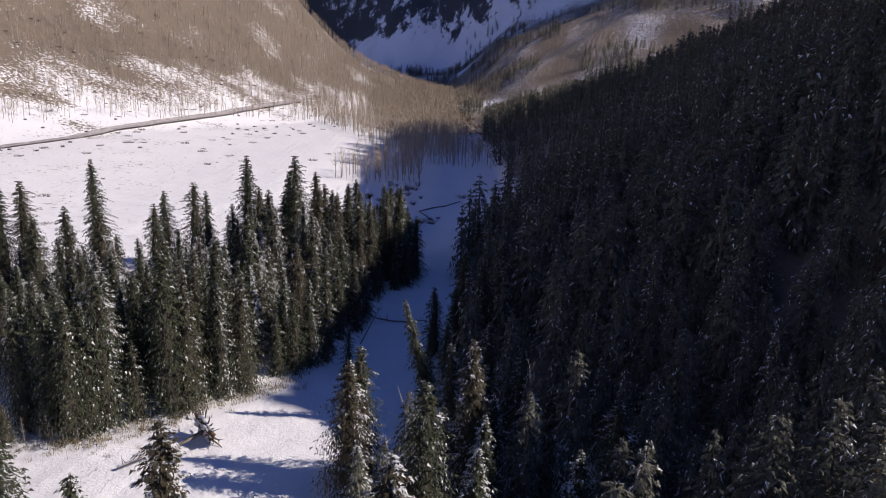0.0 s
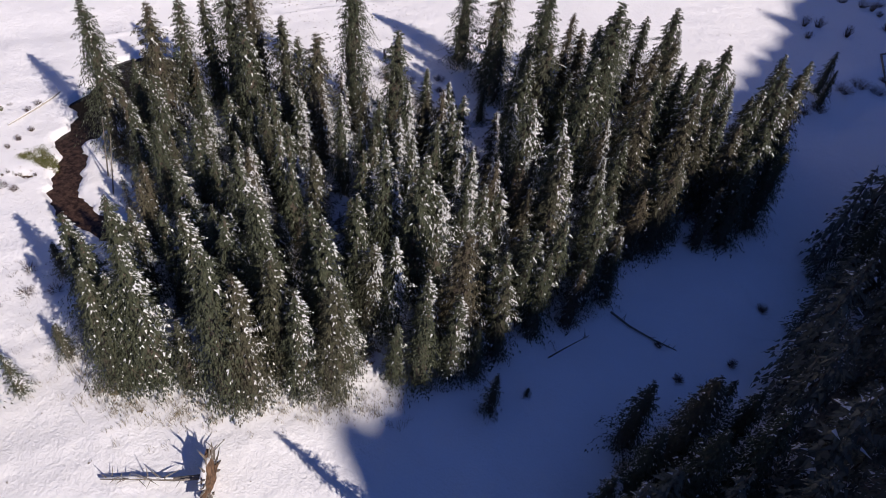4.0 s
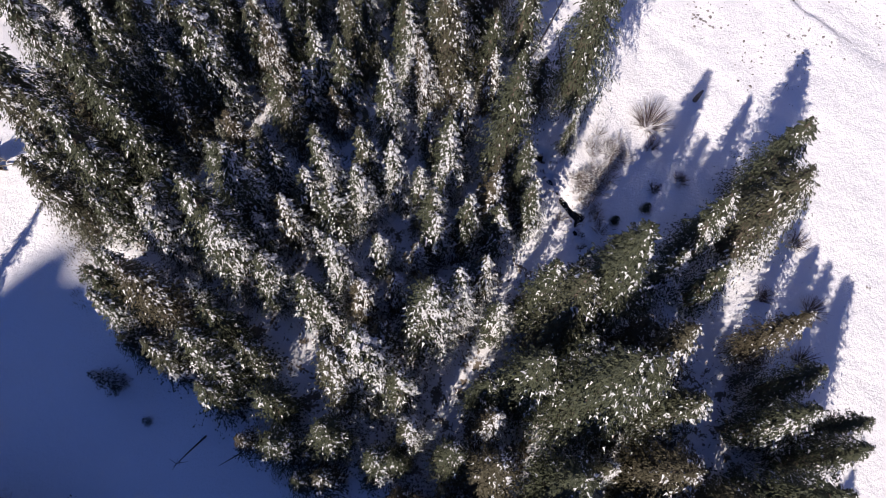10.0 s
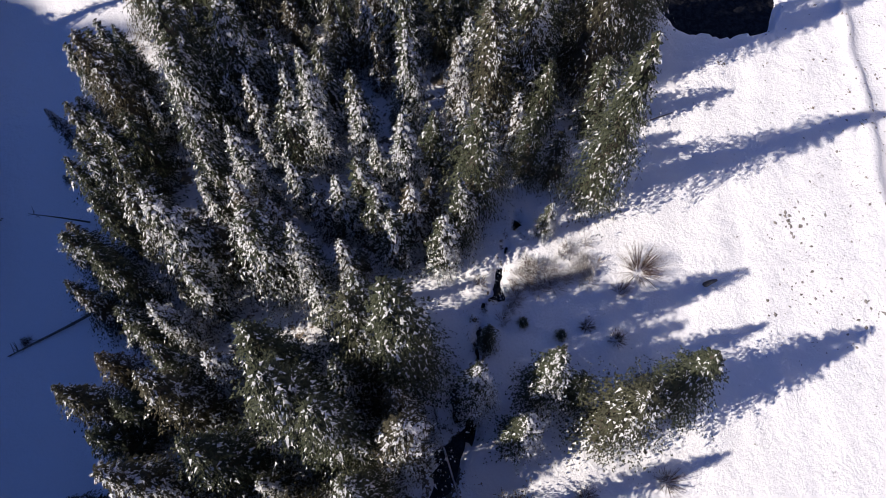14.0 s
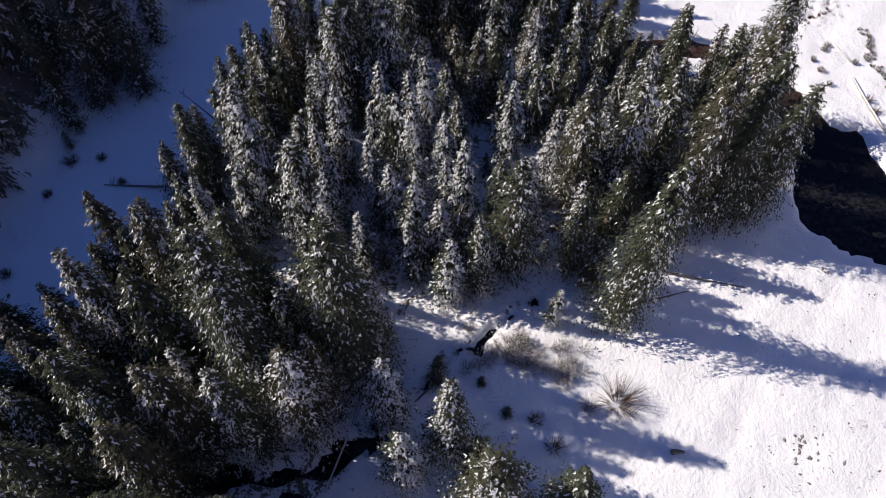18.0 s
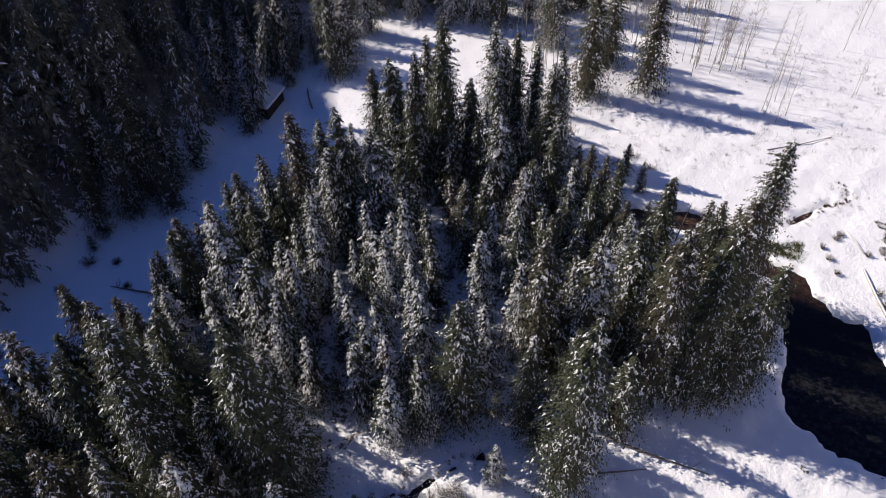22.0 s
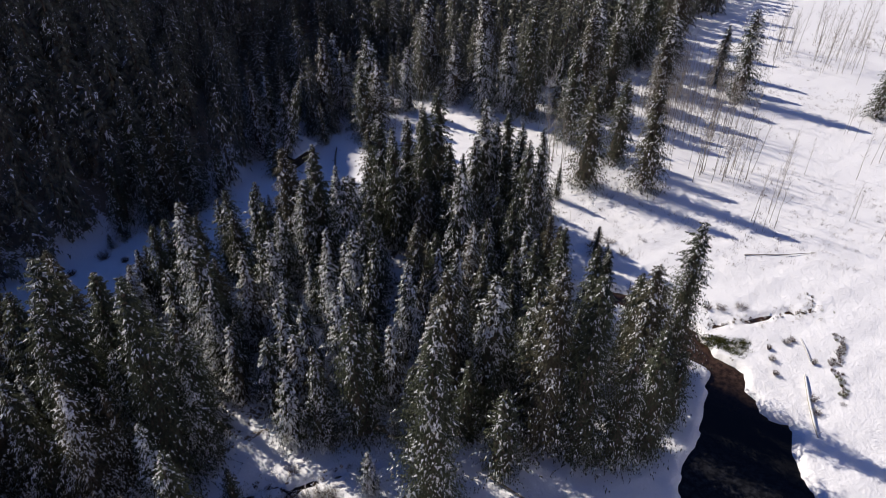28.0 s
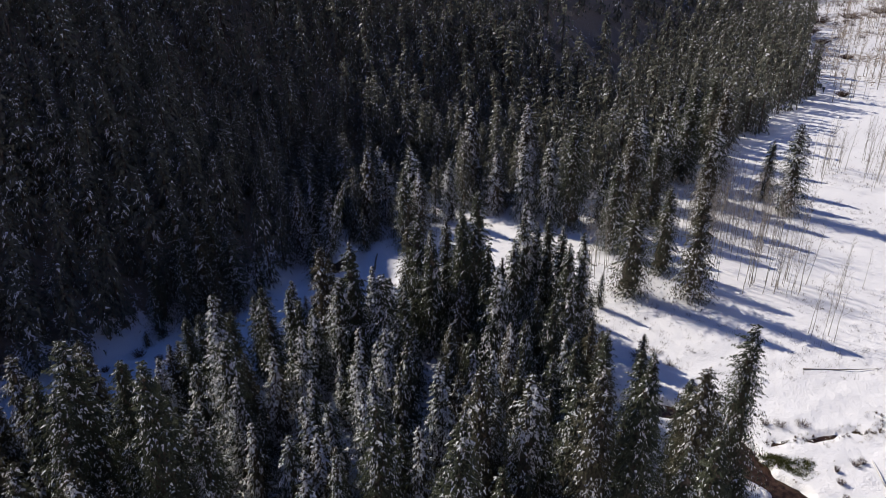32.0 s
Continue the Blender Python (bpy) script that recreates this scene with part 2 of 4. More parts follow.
HILL_Y = (-900, -400, -200, -100, -20, 10, 32, 47, 60, 68, 78, 92, 110, 140, 184, 225, 330, 436, 700, 1200)
HILL_X = (60, 20, 6, 2, 2, 4, 8, 18, 20, 9, 3, 4, 7, 8, 17, 25, 28, 31, 45, 90)
# where the hill's shade should end on the flat; sets the crest's height
SHADE_EDGE_Y = (-900, -25, -8, 10, 22, 44, 49, 53, 58, 70, 110, 160, 200, 270, 400, 470)
SHADE_EDGE_X = (200, 140, 80, 22, -1, -12, -17.5, -22, -24, -24, -22, -22, -24, -32, -31, -10)
EDGE_Y = (-400, -275, -160, -110, -80, -10, 10, 30, 36, 47, 70, 85, 95, 110, 125, 140, 160, 184, 225, 330, 436, 700)
EDGE_X = (5, -15, -33, -48, -46, -37, -29, -20, -8, -5, 0, 3.5, 7, 8, 3.5, 5, 10, 16, 24, 28, 31, 48)
POOL = [(-76.3, 78.3), (-81.3, 79.8), (-84.3, 84.3), (-87.3, 85.3), (-90.3, 91.3), (-93.3, 96.3), (-92.3, 101.3), (-89.3, 104.3), (-84.3, 103.6), (-80.3, 100.8), (-78.8, 96.3), (-79.5, 91.3), (-77.7, 83.3)]
STREAM = [(-77.3, 80.3), (-73.3, 76.8), (-68.3, 74.3), (-63.3, 74.8), (-59.3, 76.3)]
BROOK = [(-52.5, 114.6), (-50.7, 116), (-48.8, 118.3), (-47, 120.7), (-44.9, 121.6), (-44.3, 123.2), (-42.6, 126), (-40.2, 129), (-38.6, 131.4), (-36.6, 133.7), (-35, 135.8), (-32, 136.6), (-27.5, 137.3), (-23.5, 138.2)]
RILL = [(-75.4, 74.4), (-78.4, 72.2), (-81.1, 68.8), (-83.7, 65.8), (-85.1, 66.0), (-85.9, 64.8), (-86.3, 63.2), (-85.3, 61.1)]


GROVE = [(-33.3, 67.6), (-26.2, 74.6), (-21.0, 81.2), (-17.9, 87.3), (-15.4, 95.3), (-14.0, 105.9), (-13.0, 114.0), (-10.8, 124.7), (-6.6, 129.3), (-5.4, 141.1), (-19.4, 147.4), (-35.1, 147.4), (-41.5, 139.7), (-39.8, 126.9),
         (-44.7, 117.9), (-53.6, 113.8), (-62.1, 110.4), (-70.4, 101.2), (-77.1, 96.1), (-75.9, 90.0), (-70.7, 83.1), (-61.8, 78.8), (-55.9, 73.9), (-47.9, 65.9), (-40.4, 61.2)]


def line_far(x, y, line):
    """Distance from points to a broken line."""
    best = np.full(np.shape(x), 1e9)
    for (ax, ay), (bx, by) in zip(line[:-1], line[1:]):
        dx, dy = bx - ax, by - ay
        t = np.clip(((x - ax) * dx + (y - ay) * dy) / (dx * dx + dy * dy), 0, 1)
        best = np.minimum(best, np.hypot(x - ax - t * dx, y - ay - t * dy))
    return best


def inside(x, y, ring):
    hit = np.zeros(np.shape(x), bool)
    for (ax, ay), (bx, by) in zip(ring, ring[1:] + ring[:1]):
        cross = ((ay > y) != (by > y)) & (x < (bx - ax) * (y - ay) / (by - ay + 1e-12) + ax)
        hit ^= cross
    return hit


def waves(x, y, length, seed):
    """Smooth value noise from a few sines, about -1 to 1."""
    r = np.random.RandomState(seed)
    out = 0
    for k in range(6):
        a, ph, s = r.uniform(0, 2 * np.pi), r.uniform(0, 6.28), length * r.uniform(0.6, 1.7)
        out = out + np.sin((x * np.cos(a) + y * np.sin(a)) * 2 * np.pi / s + ph)
    return out / 3.0


def step(v, a, b):
    t = np.clip((v - a) / (b - a), 0, 1)
    return t * t * (3 - 2 * t)


def land(x, y):
    """Height of the ground."""
    x, y = np.asarray(x, float), np.asarray(y, float)
    z = 0.12 * waves(x, y, 9, 1) + 0.05 * waves(x, y, 3.2, 2)
    # bank by the uprooted tree
    z = z + 0.9 * np.exp(-(((x + 31) / 17) ** 2 + ((y - 62) / 14) ** 2))
    # shaded flat along the foot of the hill
    base = bend(y, HILL_Y, HILL_X)
    z = z - 1.2 * step(x, base - 26, base - 16) * (1 - step(x, base - 2, base + 3)) * step(y, 36, 56)
    z = z - 3.0 * step(y, 150, 260) * step(x, -60, -20)
    # low bank where a snowed-in track runs
    t = (x + 95.3) * 0.905 - (y - 110.9) * 0.425 + 0.35 * waves(x, y, 13, 19) + 0.12 * waves(x, y, 3.5, 20)
    z = z + 0.22 * np.exp(-((t - 0.2) / 0.8) ** 2) - 0.45 * (1 - step(t, -0.9, 0.0)) * step(t, -9, -6)
    # wooded hill
    slope = bend(y, (-900, 0, 150, 200, 250, 310, 400, 500, 700, 1000), (0.5, 0.6, 0.62, 0.64, 0.62, 0.56, 0.46, 0.38, 0.24, 0.2))
    d = np.maximum(x - base, 0)
    rise = slope * np.maximum(np.sqrt(d * d + 16) - 4, 0)
    z = z + np.where(rise < 90, rise, 90 + 120 * (1 - np.exp(-(rise - 90) / 120))) * (1 + 0.05 * waves(x, y, 60, 3))
    # added steep crest before the sun, mostly unseen, shaped to throw shade and streaks
    cx = 205 + 0.5 * np.maximum(y - 330, 0)
    shade_crest = 0.713 * (cx - bend(y, SHADE_EDGE_Y, SHADE_EDGE_X)) - 1
    lift = step(x, cx - 55, cx) * (1 - step(y, 440, 560))
    z = z + lift * np.maximum(shade_crest + 1.2 * waves(0 * x, y, 7, 14) + 3.0 * np.maximum(waves(0 * x, y, 3.6, 21), 0) - z, 0)
    # far side of the valley
    foot = np.minimum(-205 + 0.52 * (y - 291), 120)
    d = np.maximum(foot - x, 0)
    far = 0.2 * d + 0.0020 * np.minimum(d, 260) ** 2 + 1.04 * np.maximum(d - 260, 0)
    far = far * (1 + 0.10 * waves(x, y, 160, 4))
    far = far * (1 - step(y, 690, 1000))
    z = z + np.where(far < 300, far, 300 + 260 * (1 - np.exp(-(far - 300) / 260)))
    z = z + 3.0 * step(-x, 90, 170) * step(y, 60, 200)
    # a sunny spur and the mountain that closes the valley
    spur = step(y, 700, 1060) * np.clip(66 + 0.23 * (x - 105), 0, 230) * step(x, 10, 120)
    z = z + spur * (1 + 0.10 * waves(x, y, 120, 15)) + 30 * step(y, 1000, 1330) * step(x, -260, -120)
    e = np.maximum(0.5 * x + 0.85 * y - 1130 + 25 * waves(x, y, 260, 5), 0)
    z = z + np.minimum(1.4 * e, 500 + 0.15 * e) * (1 + 0.10 * waves(x, y, 210, 16)) + step(e, 0, 120) * (9 * waves(x, y, 75, 17) + 4 * waves(x, y, 33, 18))
    e = np.maximum(-y - 1100, 0)
    z = z + 0.42 * e * (1 + 0.2 * waves(x, y, 420, 6))
    # beds of pool, stream and brook
    wob = 0.35 * waves(x, y, 4.5, 7) + 0.2 * waves(x, y, 1.7, 8)
    near = np.where(inside(x, y, POOL), -line_far(x, y, POOL + POOL[:1]), line_far(x, y, POOL + POOL[:1])) + wob
    z = z + (1 - step(near, -0.9, 0.25)) * -1.6
    z = z + (1 - step(line_far(x, y, STREAM) + wob, 1.2, 2.1)) * -1.5
    z = z + (1 - step(line_far(x, y, BROOK[:7]) + 1.5 * wob, 0.2, 0.65)) * -0.95 * step(waves(x, y, 2.2, 12), -0.8, -0.4)
    z = z + (1 - step(line_far(x, y, BROOK[7:]) + 1.6 * wob, 0.8, 1.35)) * -0.95 * step(waves(x, y, 2.6, 26), -0.7, -0.3)
    z = z + (1 - step(line_far(x, y, RILL) + 0.9 * wob + 0.2, 0.05, 0.5)) * -0.6 * step(waves(x, y, 3.1, 13), -0.9, -0.5)
    return z


def bare(x, y):
    """How much litter pokes through the snow; under the woods it also paints in shade."""
    b = -0.02 + 0 * x
    base = bend(y, HILL_Y, HILL_X)
    # hill floor: litter laid on thick, painting in the dark under the forest
    b = b + 0.38 * step(x, base - 1, base + 8) * (1 - step(y, 540, 620))
    foot = np.minimum(-205 + 0.52 * (y - 291), 120)
    b = b + 0.36 * step(foot + 10 - 24 * step(-x, 100, 180) - x, 0, 110) * step(y, -100, 100) * (1 - step(y, 850, 1050)) + (0.07 * waves(x, y, 70, 11) + 0.06 * waves(x, y, 26, 22)) * step(foot + 60 - x, 0, 60)
    b = b + (0.07 + 0.06 * waves(x, y, 30, 23)) * step(-x, 70, 110) * step(y, 150, 190) * (1 - step(-x, 400, 420))
    b = b + (0.32 + 0.10 * waves(x, y, 90, 24)) * step(y, 590, 690) * step(x, -75, -30) * (1 - step(0.5 * x + 0.85 * y, 1115, 1150))
    # grove floor: litter that also stands in for shade between the trees
    ring = np.where(inside(x, y, GROVE), 1.0, 0.0) * step(line_far(x, y, GROVE + GROVE[:1]), 0.0, 5.0)
    b = b + 0.17 * ring + 0.13 * np.exp(-(((x + 41) / 7) ** 2 + ((y - 63.5) / 3) ** 2))
    b = b + 0.34 * step(y, 420, 520) * step(x, -75, -35) * (1 - step(y, 640, 720))
    b = b + (0.16 + 0.09 * waves(x, y, 42, 25)) * step(-y, 80, 150)
    b = b + 0.05 * np.exp(-(((x + 92) / 10) ** 2 + ((y - 125) / 22) ** 2))
    b = b - 0.22 * (1 - step(np.abs(x - base + 12), 8, 14)) * step(y, 60, 90) * (1 - step(y, 400, 440))
    b = b + 0.07 * (1 - step(line_far(x, y, BROOK), 0.6, 2.0))
    return b


def woods(x, y):
    """How far off conifer woods cover the slopes."""
    w = 0.55 * step(0.5 * x + 0.85 * y, 1100, 1200) * step(y, 300, 500) + 0.36 * step(y, 750, 900) * step(x, 20, 160) * (1 - step(0.5 * x + 0.85 * y, 1100, 1150)) + 0.6 * step(-y, 700, 1100)
    return w + 0.75 * step(x, 230, 300) * (1 - step(y, 380, 560))


def spaced(parts):
    out = []
    for a, b, s in parts:
        out += list(np.arange(a, b, s))
    return np.array(out + [parts[-1][1]], float)


gx = spaced([(-3500, -900, 130), (-900, -420, 24), (-420, -150, 7), (-150, -101, 2.0), (-101, -62, 0.55), (-62, -22, 0.42), (-22, 30, 1.3), (30, 120, 5), (120, 420, 14), (420, 900, 26), (900, 3500, 110)])
gy = spaced([(-3500, -900, 130), (-900, -300, 24), (-300, -60, 8), (-60, 50, 2.2), (50, 108, 0.6), (108, 141, 0.42), (141, 240, 2.6), (240, 560, 7), (560, 1300, 16), (1300, 2400, 32), (2400, 4600, 110)])
X, Y = np.meshgrid(gx, gy)
Z = land(X, Y)
nx, ny = len(gx), len(gy)
i = (np.arange(ny - 1)[:, None] * nx + np.arange(nx - 1)[None]).ravel()
ground_me = quick("ground", np.stack([X, Y, Z], -1).reshape(-1, 3), np.stack([i, i + 1, i + nx + 1, i + nx], 1), [GROUND], smooth=True)
att = ground_me.attributes.new("bare", "FLOAT", "POINT")
att.data.foreach_set("value", bare(X, Y).ravel().astype(np.float32))
att = ground_me.attributes.new("woods", "FLOAT", "POINT")
att.data.foreach_set("value", woods(X, Y).ravel().astype(np.float32))
ground = tagged(link_mesh("ground", ground_me), "snow-covered valley floor, wooded hillside and mountain slopes", "ground", kind="structure")


def hgt(x, y):
    """Height of the ground sheet under a place."""
    a = min(max(int(np.searchsorted(gx, x)) - 1, 0), nx - 2)
    b = min(max(int(np.searchsorted(gy, y)) - 1, 0), ny - 2)
    s, t = (x - gx[a]) / (gx[a + 1] - gx[a]), (y - gy[b]) / (gy[b + 1] - gy[b])
    return float((Z[b, a] * (1 - s) + Z[b, a + 1] * s) * (1 - t) + (Z[b + 1, a] * (1 - s) + Z[b + 1, a + 1] * s) * t)


# water sheets lie in the carved beds
def sheet(name, ring, z, mat):
    bm = bmesh.new()
    bm.faces.new([bm.verts.new((a, b, z)) for a, b in ring])
    bmesh.ops.triangulate(bm, faces=bm.faces)
    me = bpy.data.meshes.new(name)
    bm.to_mesh(me)
    bm.free()
    me.materials.append(mat)
    return link_mesh(name, me)


def ribbon_ring(line, w):
    p = np.array(line, float)
    n = np.gradient(p, axis=0)
    n = np.stack([-n[:, 1], n[:, 0]], 1) / np.linalg.norm(n, axis=1)[:, None]
    return [tuple(q) for q in p + n * w] + [tuple(q) for q in (p - n * w)[::-1]]


def grown(ring, w):
    c = np.mean(ring, axis=0)
    return [tuple(c + (np.array(q) - c) * (1 + w / np.linalg.norm(np.array(q) - c))) for q in ring]


tagged(sheet("water", grown(POOL, 1.0), -0.75, WATER), "dark open pool of still water between snow banks", "water", kind="structure")
tagged(sheet("water", ribbon_ring(STREAM, 2.4), -0.754, WATER), "dark stream running under the spruces", "water", kind="structure")
tagged(sheet("water", ribbon_ring(BROOK, 1.5), -0.62, WATER), "narrow dark brook winding through snow", "water", kind="structure")
tagged(sheet("water", ribbon_ring(RILL, 0.7), -0.38, WATER), "thin dark rill cutting through the snowy bank", "water", kind="structure")

# road across the far meadow
road_line = [(-330, -20), (-275, 90), (-222, 195), (-186, 297), (-170, 372), (-137, 465), (-104, 571)]
rp = []
for (ax, ay), (bx, by) in zip(road_line[:-1], road_line[1:]):
    for s in np.linspace(0, 1, 12, endpoint=False):
        rp.append((ax + (bx - ax) * s, ay + (by - ay) * s))
rp = np.array(rp)
rn = np.gradient(rp, axis=0)
rn = np.stack([-rn[:, 1], rn[:, 0]], 1) / np.linalg.norm(rn, axis=1)[:, None]
rv = []
for w in (-3.4, -1.2, 1.2, 3.4):
    q = rp + rn * w
    rv.append(np.c_[q, np.maximum(land(q[:, 0], q[:, 1]), land(rp[:, 0], rp[:, 1])) + 0.55])
rv = np.concatenate(rv)
m_ = len(rp)
rf = [(k * m_ + j, k * m_ + j + 1, (k + 1) * m_ + j + 1, (k + 1) * m_ + j) for k in range(3) for j in range(m_ - 1)]
tagged(link_mesh("road", quick("road", rv, np.array(rf), [ROAD], smooth=True)), "grey packed road crossing the snowy meadow", "road", kind="structure")


# ---- spruces ----
def spruce_crown(rng, H, R, snow, whorls, per, sprays, size, power=0.78, lump=1.0):
    """Whorls of drooping boughs; each bough carries narrow needle sprays on both sides, and a load of snow on some.
    Most snow lies on the +y side of the tree."""
    n = whorls * per
    w = np.repeat(np.arange(whorls), per)
    u = 0.045 + 0.945 * (w + rng.uniform(-0.3, 0.3, n)) / whorls
    u = np.clip(1 - (1 - u) ** 0.95, 0.04, 0.988)
    az = np.tile(np.arange(per) * 2 * np.pi / per, whorls) + w * 2.4 + rng.normal(0, 0.3, n)
    reach = np.clip(rng.normal(1.0, 0.15, whorls), 0.65, 1.35)[w] * np.clip(rng.normal(0.95, 0.22, n), 0.4, 1.45)
    side = 1 + 0.10 * np.sin(az + rng.uniform(0, 6)) + 0.08 * np.sin(2 * az + 7 * u + rng.uniform(0, 6))
    L = R * ((1 - u) ** power + 0.02) * np.minimum(1, 0.72 + 2.4 * (u - 0.04)) * reach * side
    rise = 0.62 - 0.85 * (1 - u) ** 0.45 + rng.normal(0, 0.10, n)
    sag = -0.30 - 0.18 * (1 - u) + rng.normal(0, 0.06, n)
    load = np.clip(rng.gamma(1.3, snow / 1.3, n), 0.15 * snow, 1) * np.clip(0.87 + 0.82 * np.sin(az) - 0.1 * np.cos(az), 0, 1.7)
    k = np.repeat(np.arange(n), sprays)
    N = len(k)
    s = np.clip(np.tile(np.linspace(0.28, 1.0, sprays), n) + rng.uniform(-0.04, 0.04, N), 0.1, 1.0)
    hand = np.where(np.arange(N) % 2 == 0, 1.0, -1.0)
    a, l = az[k], L[k]
    out = np.stack([np.cos(a), np.sin(a), 0 * a], 1)
    fan = hand * rng.uniform(0, 0.26, N) * l * np.sin(np.pi * s ** 0.85) ** 0.7
    P = out * (s * l)[:, None] + np.stack([-np.sin(a), np.cos(a), 0 * a], 1) * fan[:, None]
    P[:, 2] = u[k] * H + l * (rise[k] * s + sag[k] * s * s) + rng.normal(0, 0.02, N)
    slope = rise[k] + 2 * sag[k] * s
    yaw = a + hand * (0.95 - 0.70 * s) * rng.uniform(0.3, 1.2, N) + rng.normal(0, 0.35, N)
    pit = np.arctan(slope) - rng.uniform(0.0, 0.85, N)
    ln = size * rng.uniform(0.6, 1.4, N) * np.minimum(1, 0.3 + l / 1.2)
    ahead = np.stack([np.cos(yaw) * np.cos(pit), np.sin(yaw) * np.cos(pit), np.sin(pit)], 1)
    flat = np.stack([-np.sin(yaw), np.cos(yaw), 0 * yaw], 1)
    tilt = rng.normal(0, 0.5, N)
    wid = flat * np.cos(tilt)[:, None] + np.cross(ahead, flat) * np.sin(tilt)[:, None]
    half = (ln * rng.uniform(0.19, 0.32, N))[:, None]
    back = P - ahead * (0.25 * ln)[:, None]
    tri = np.stack([back + wid * half, back - wid * half, P + ahead * (0.78 * ln)[:, None] - [0, 0, 0.04]], 1)
    pieces = [(tri.reshape(-1, 3), np.arange(3 * N).reshape(-1, 3), 0)]
    q = np.nonzero(rng.uniform(0, 1, N) < 0.8 * load[k] * np.clip(1.5 * s - 0.28, 0, 1))[0]
    if len(q):
        m = len(q)
        turn = rng.normal(0, 0.5, (m, 1))
        A = ahead[q] * np.cos(turn) + wid[q] * np.sin(turn)
        B = flat[q] * np.cos(turn) - ahead[q] * np.sin(turn)
        c = P[q] + ahead[q] * (ln[q] * rng.uniform(0.0, 0.3, m))[:, None] + [0, 0, 0.055]
        l2 = (lump * ln[q] * rng.uniform(0.45, 1.0, m))[:, None]
        w2 = np.minimum(l2 * rng.uniform(0.3, 0.55, (m, 1)), 0.10)
        cap = np.stack([c - A * l2 * 0.7 + B * w2, c - A * l2 * 0.7 - B * w2 - [0, 0, 0.03], c + A * l2 - [0, 0, 0.06]], 1)
        pieces.append((cap.reshape(-1, 3), np.arange(3 * m).reshape(-1, 3), 1))
    return pieces


def shade_core(rng, H, R, power=0.78):
    """A dim ragged core round the stem, in dead-twig brown, added as shade in the gaps between boughs."""
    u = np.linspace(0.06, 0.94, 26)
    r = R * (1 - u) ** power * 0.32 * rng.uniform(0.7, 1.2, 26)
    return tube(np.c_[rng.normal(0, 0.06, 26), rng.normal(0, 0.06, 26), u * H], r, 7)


def spruce_trunk(H, r):
    z = np.array([-0.6, 0.3, 0.25 * H, 0.55 * H, 0.8 * H, 0.985 * H])
    return tube(np.c_[0 * z, 0 * z, z], np.array([1.25, 1.0, 0.8, 0.5, 0.26, 0.06]) * r, 6)


rng = np.random.RandomState(5)
# three sizes of each kind, so that the sprays stay true to size: height, whorls, boughs a whorl, sprays a bough, spread, spray, trunk
SIZES = ((10.0, 34, 6, 22, 1.2, 0.19, 0.15), (16.0, 54, 7, 28, 1.78, 0.20, 0.23), (23.0, 74, 8, 32, 2.2, 0.21, 0.32))
WIDE = (1.5, 1.7, 1.4, 1.75, 1.55, 2.0, 1.45, 1.7, 2.2)
SNOW = (0.15, 0.42, 0.66, 0.10, 0.27, 0.16, 0.95, 0.07, 0.42)
stock = {}


def spruce_meshes(kind, height):
    """Crown and trunk of a kind in the size that suits the height, with that size's height."""
    n = 0 if height < 12.5 else 1 if height < 20.5 else 2
    H, whorls, per, sprays, spread, size, r = SIZES[n]
    if (kind, n) not in stock:
        own = np.random.RandomState(100 + 10 * kind + n)
        v, f, ix = join(spruce_crown(own, H, WIDE[kind] * spread, SNOW[kind], whorls, per, sprays, size))
        v, f, ix = join([(v, f, ix), (*shade_core(own, H, WIDE[kind] * spread), 2)])
        stock[kind, n] = quick("crown", v, f, [NEEDLE, TREE_SNOW, CORE_SHADE], ix), quick("trunk", *spruce_trunk(H, r), [BARK], smooth=True), H
    return stock[kind, n]


LABELS = ("tall narrow green spruce lightly dusted with snow", "slender spruce with snow on its boughs", "spruce heavily flecked with white snow",
          "olive-green spruce with little snow", "narrow spruce dusted with snow", "broad green spruce flecked with snow",
          "spruce almost white with snow", "dark olive spruce nearly free of snow", "low broad spruce with snowy boughs")


def plant(x, y, height, kind, wide=1.0, group="spruce grove", turn=None, lean=0.0, z=None):
    crown, trunk, H = spruce_meshes(kind, height)
    top = new("spruce")
    t = rng.uniform(-35, 35) if turn is None else turn
    g = hgt(x, y) if z is None else z
    s = 1.02 * height / H
    w = s * wide * (1.25 if height < 6 else 1.0)
    top.matrix_world = pose(x, y, g, rng.uniform(-1.5, 1.5) + lean, rng.uniform(-1.5, 1.5), t) @ Matrix.Diagonal((w, w, s, 1))
    link_mesh("crown", crown, top)
    link_mesh("trunk", trunk, top)
    return tagged(top, LABELS[kind], "tree", group)


# spruces that stand out: place, height and kind
RIVER_ROW = [(-21.1, 107.7, 17.7, 4), (-16, 98.3, 12.3, 0), (-16.5, 113, 10.7, 4), (-18.1, 98.2, 13.7, 5), (-19.2, 94.8, 12.2, 4), (-16.7, 108.8, 13.8, 3), (-20.9, 90.5, 16.7, 5), (-18.5, 86.9, 12.8, 4), (-14.2, 105.3, 12.5, 5),
    (-12.6, 108.3, 9.5, 0), (-17.3, 114.4, 8.5, 7), (-20, 99.4, 12, 0), (-13.6, 109.8, 10.1, 4), (-13.6, 102.1, 9, 4), (-16.8, 89, 8, 5), (-14.2, 116.5, 11, 3)]
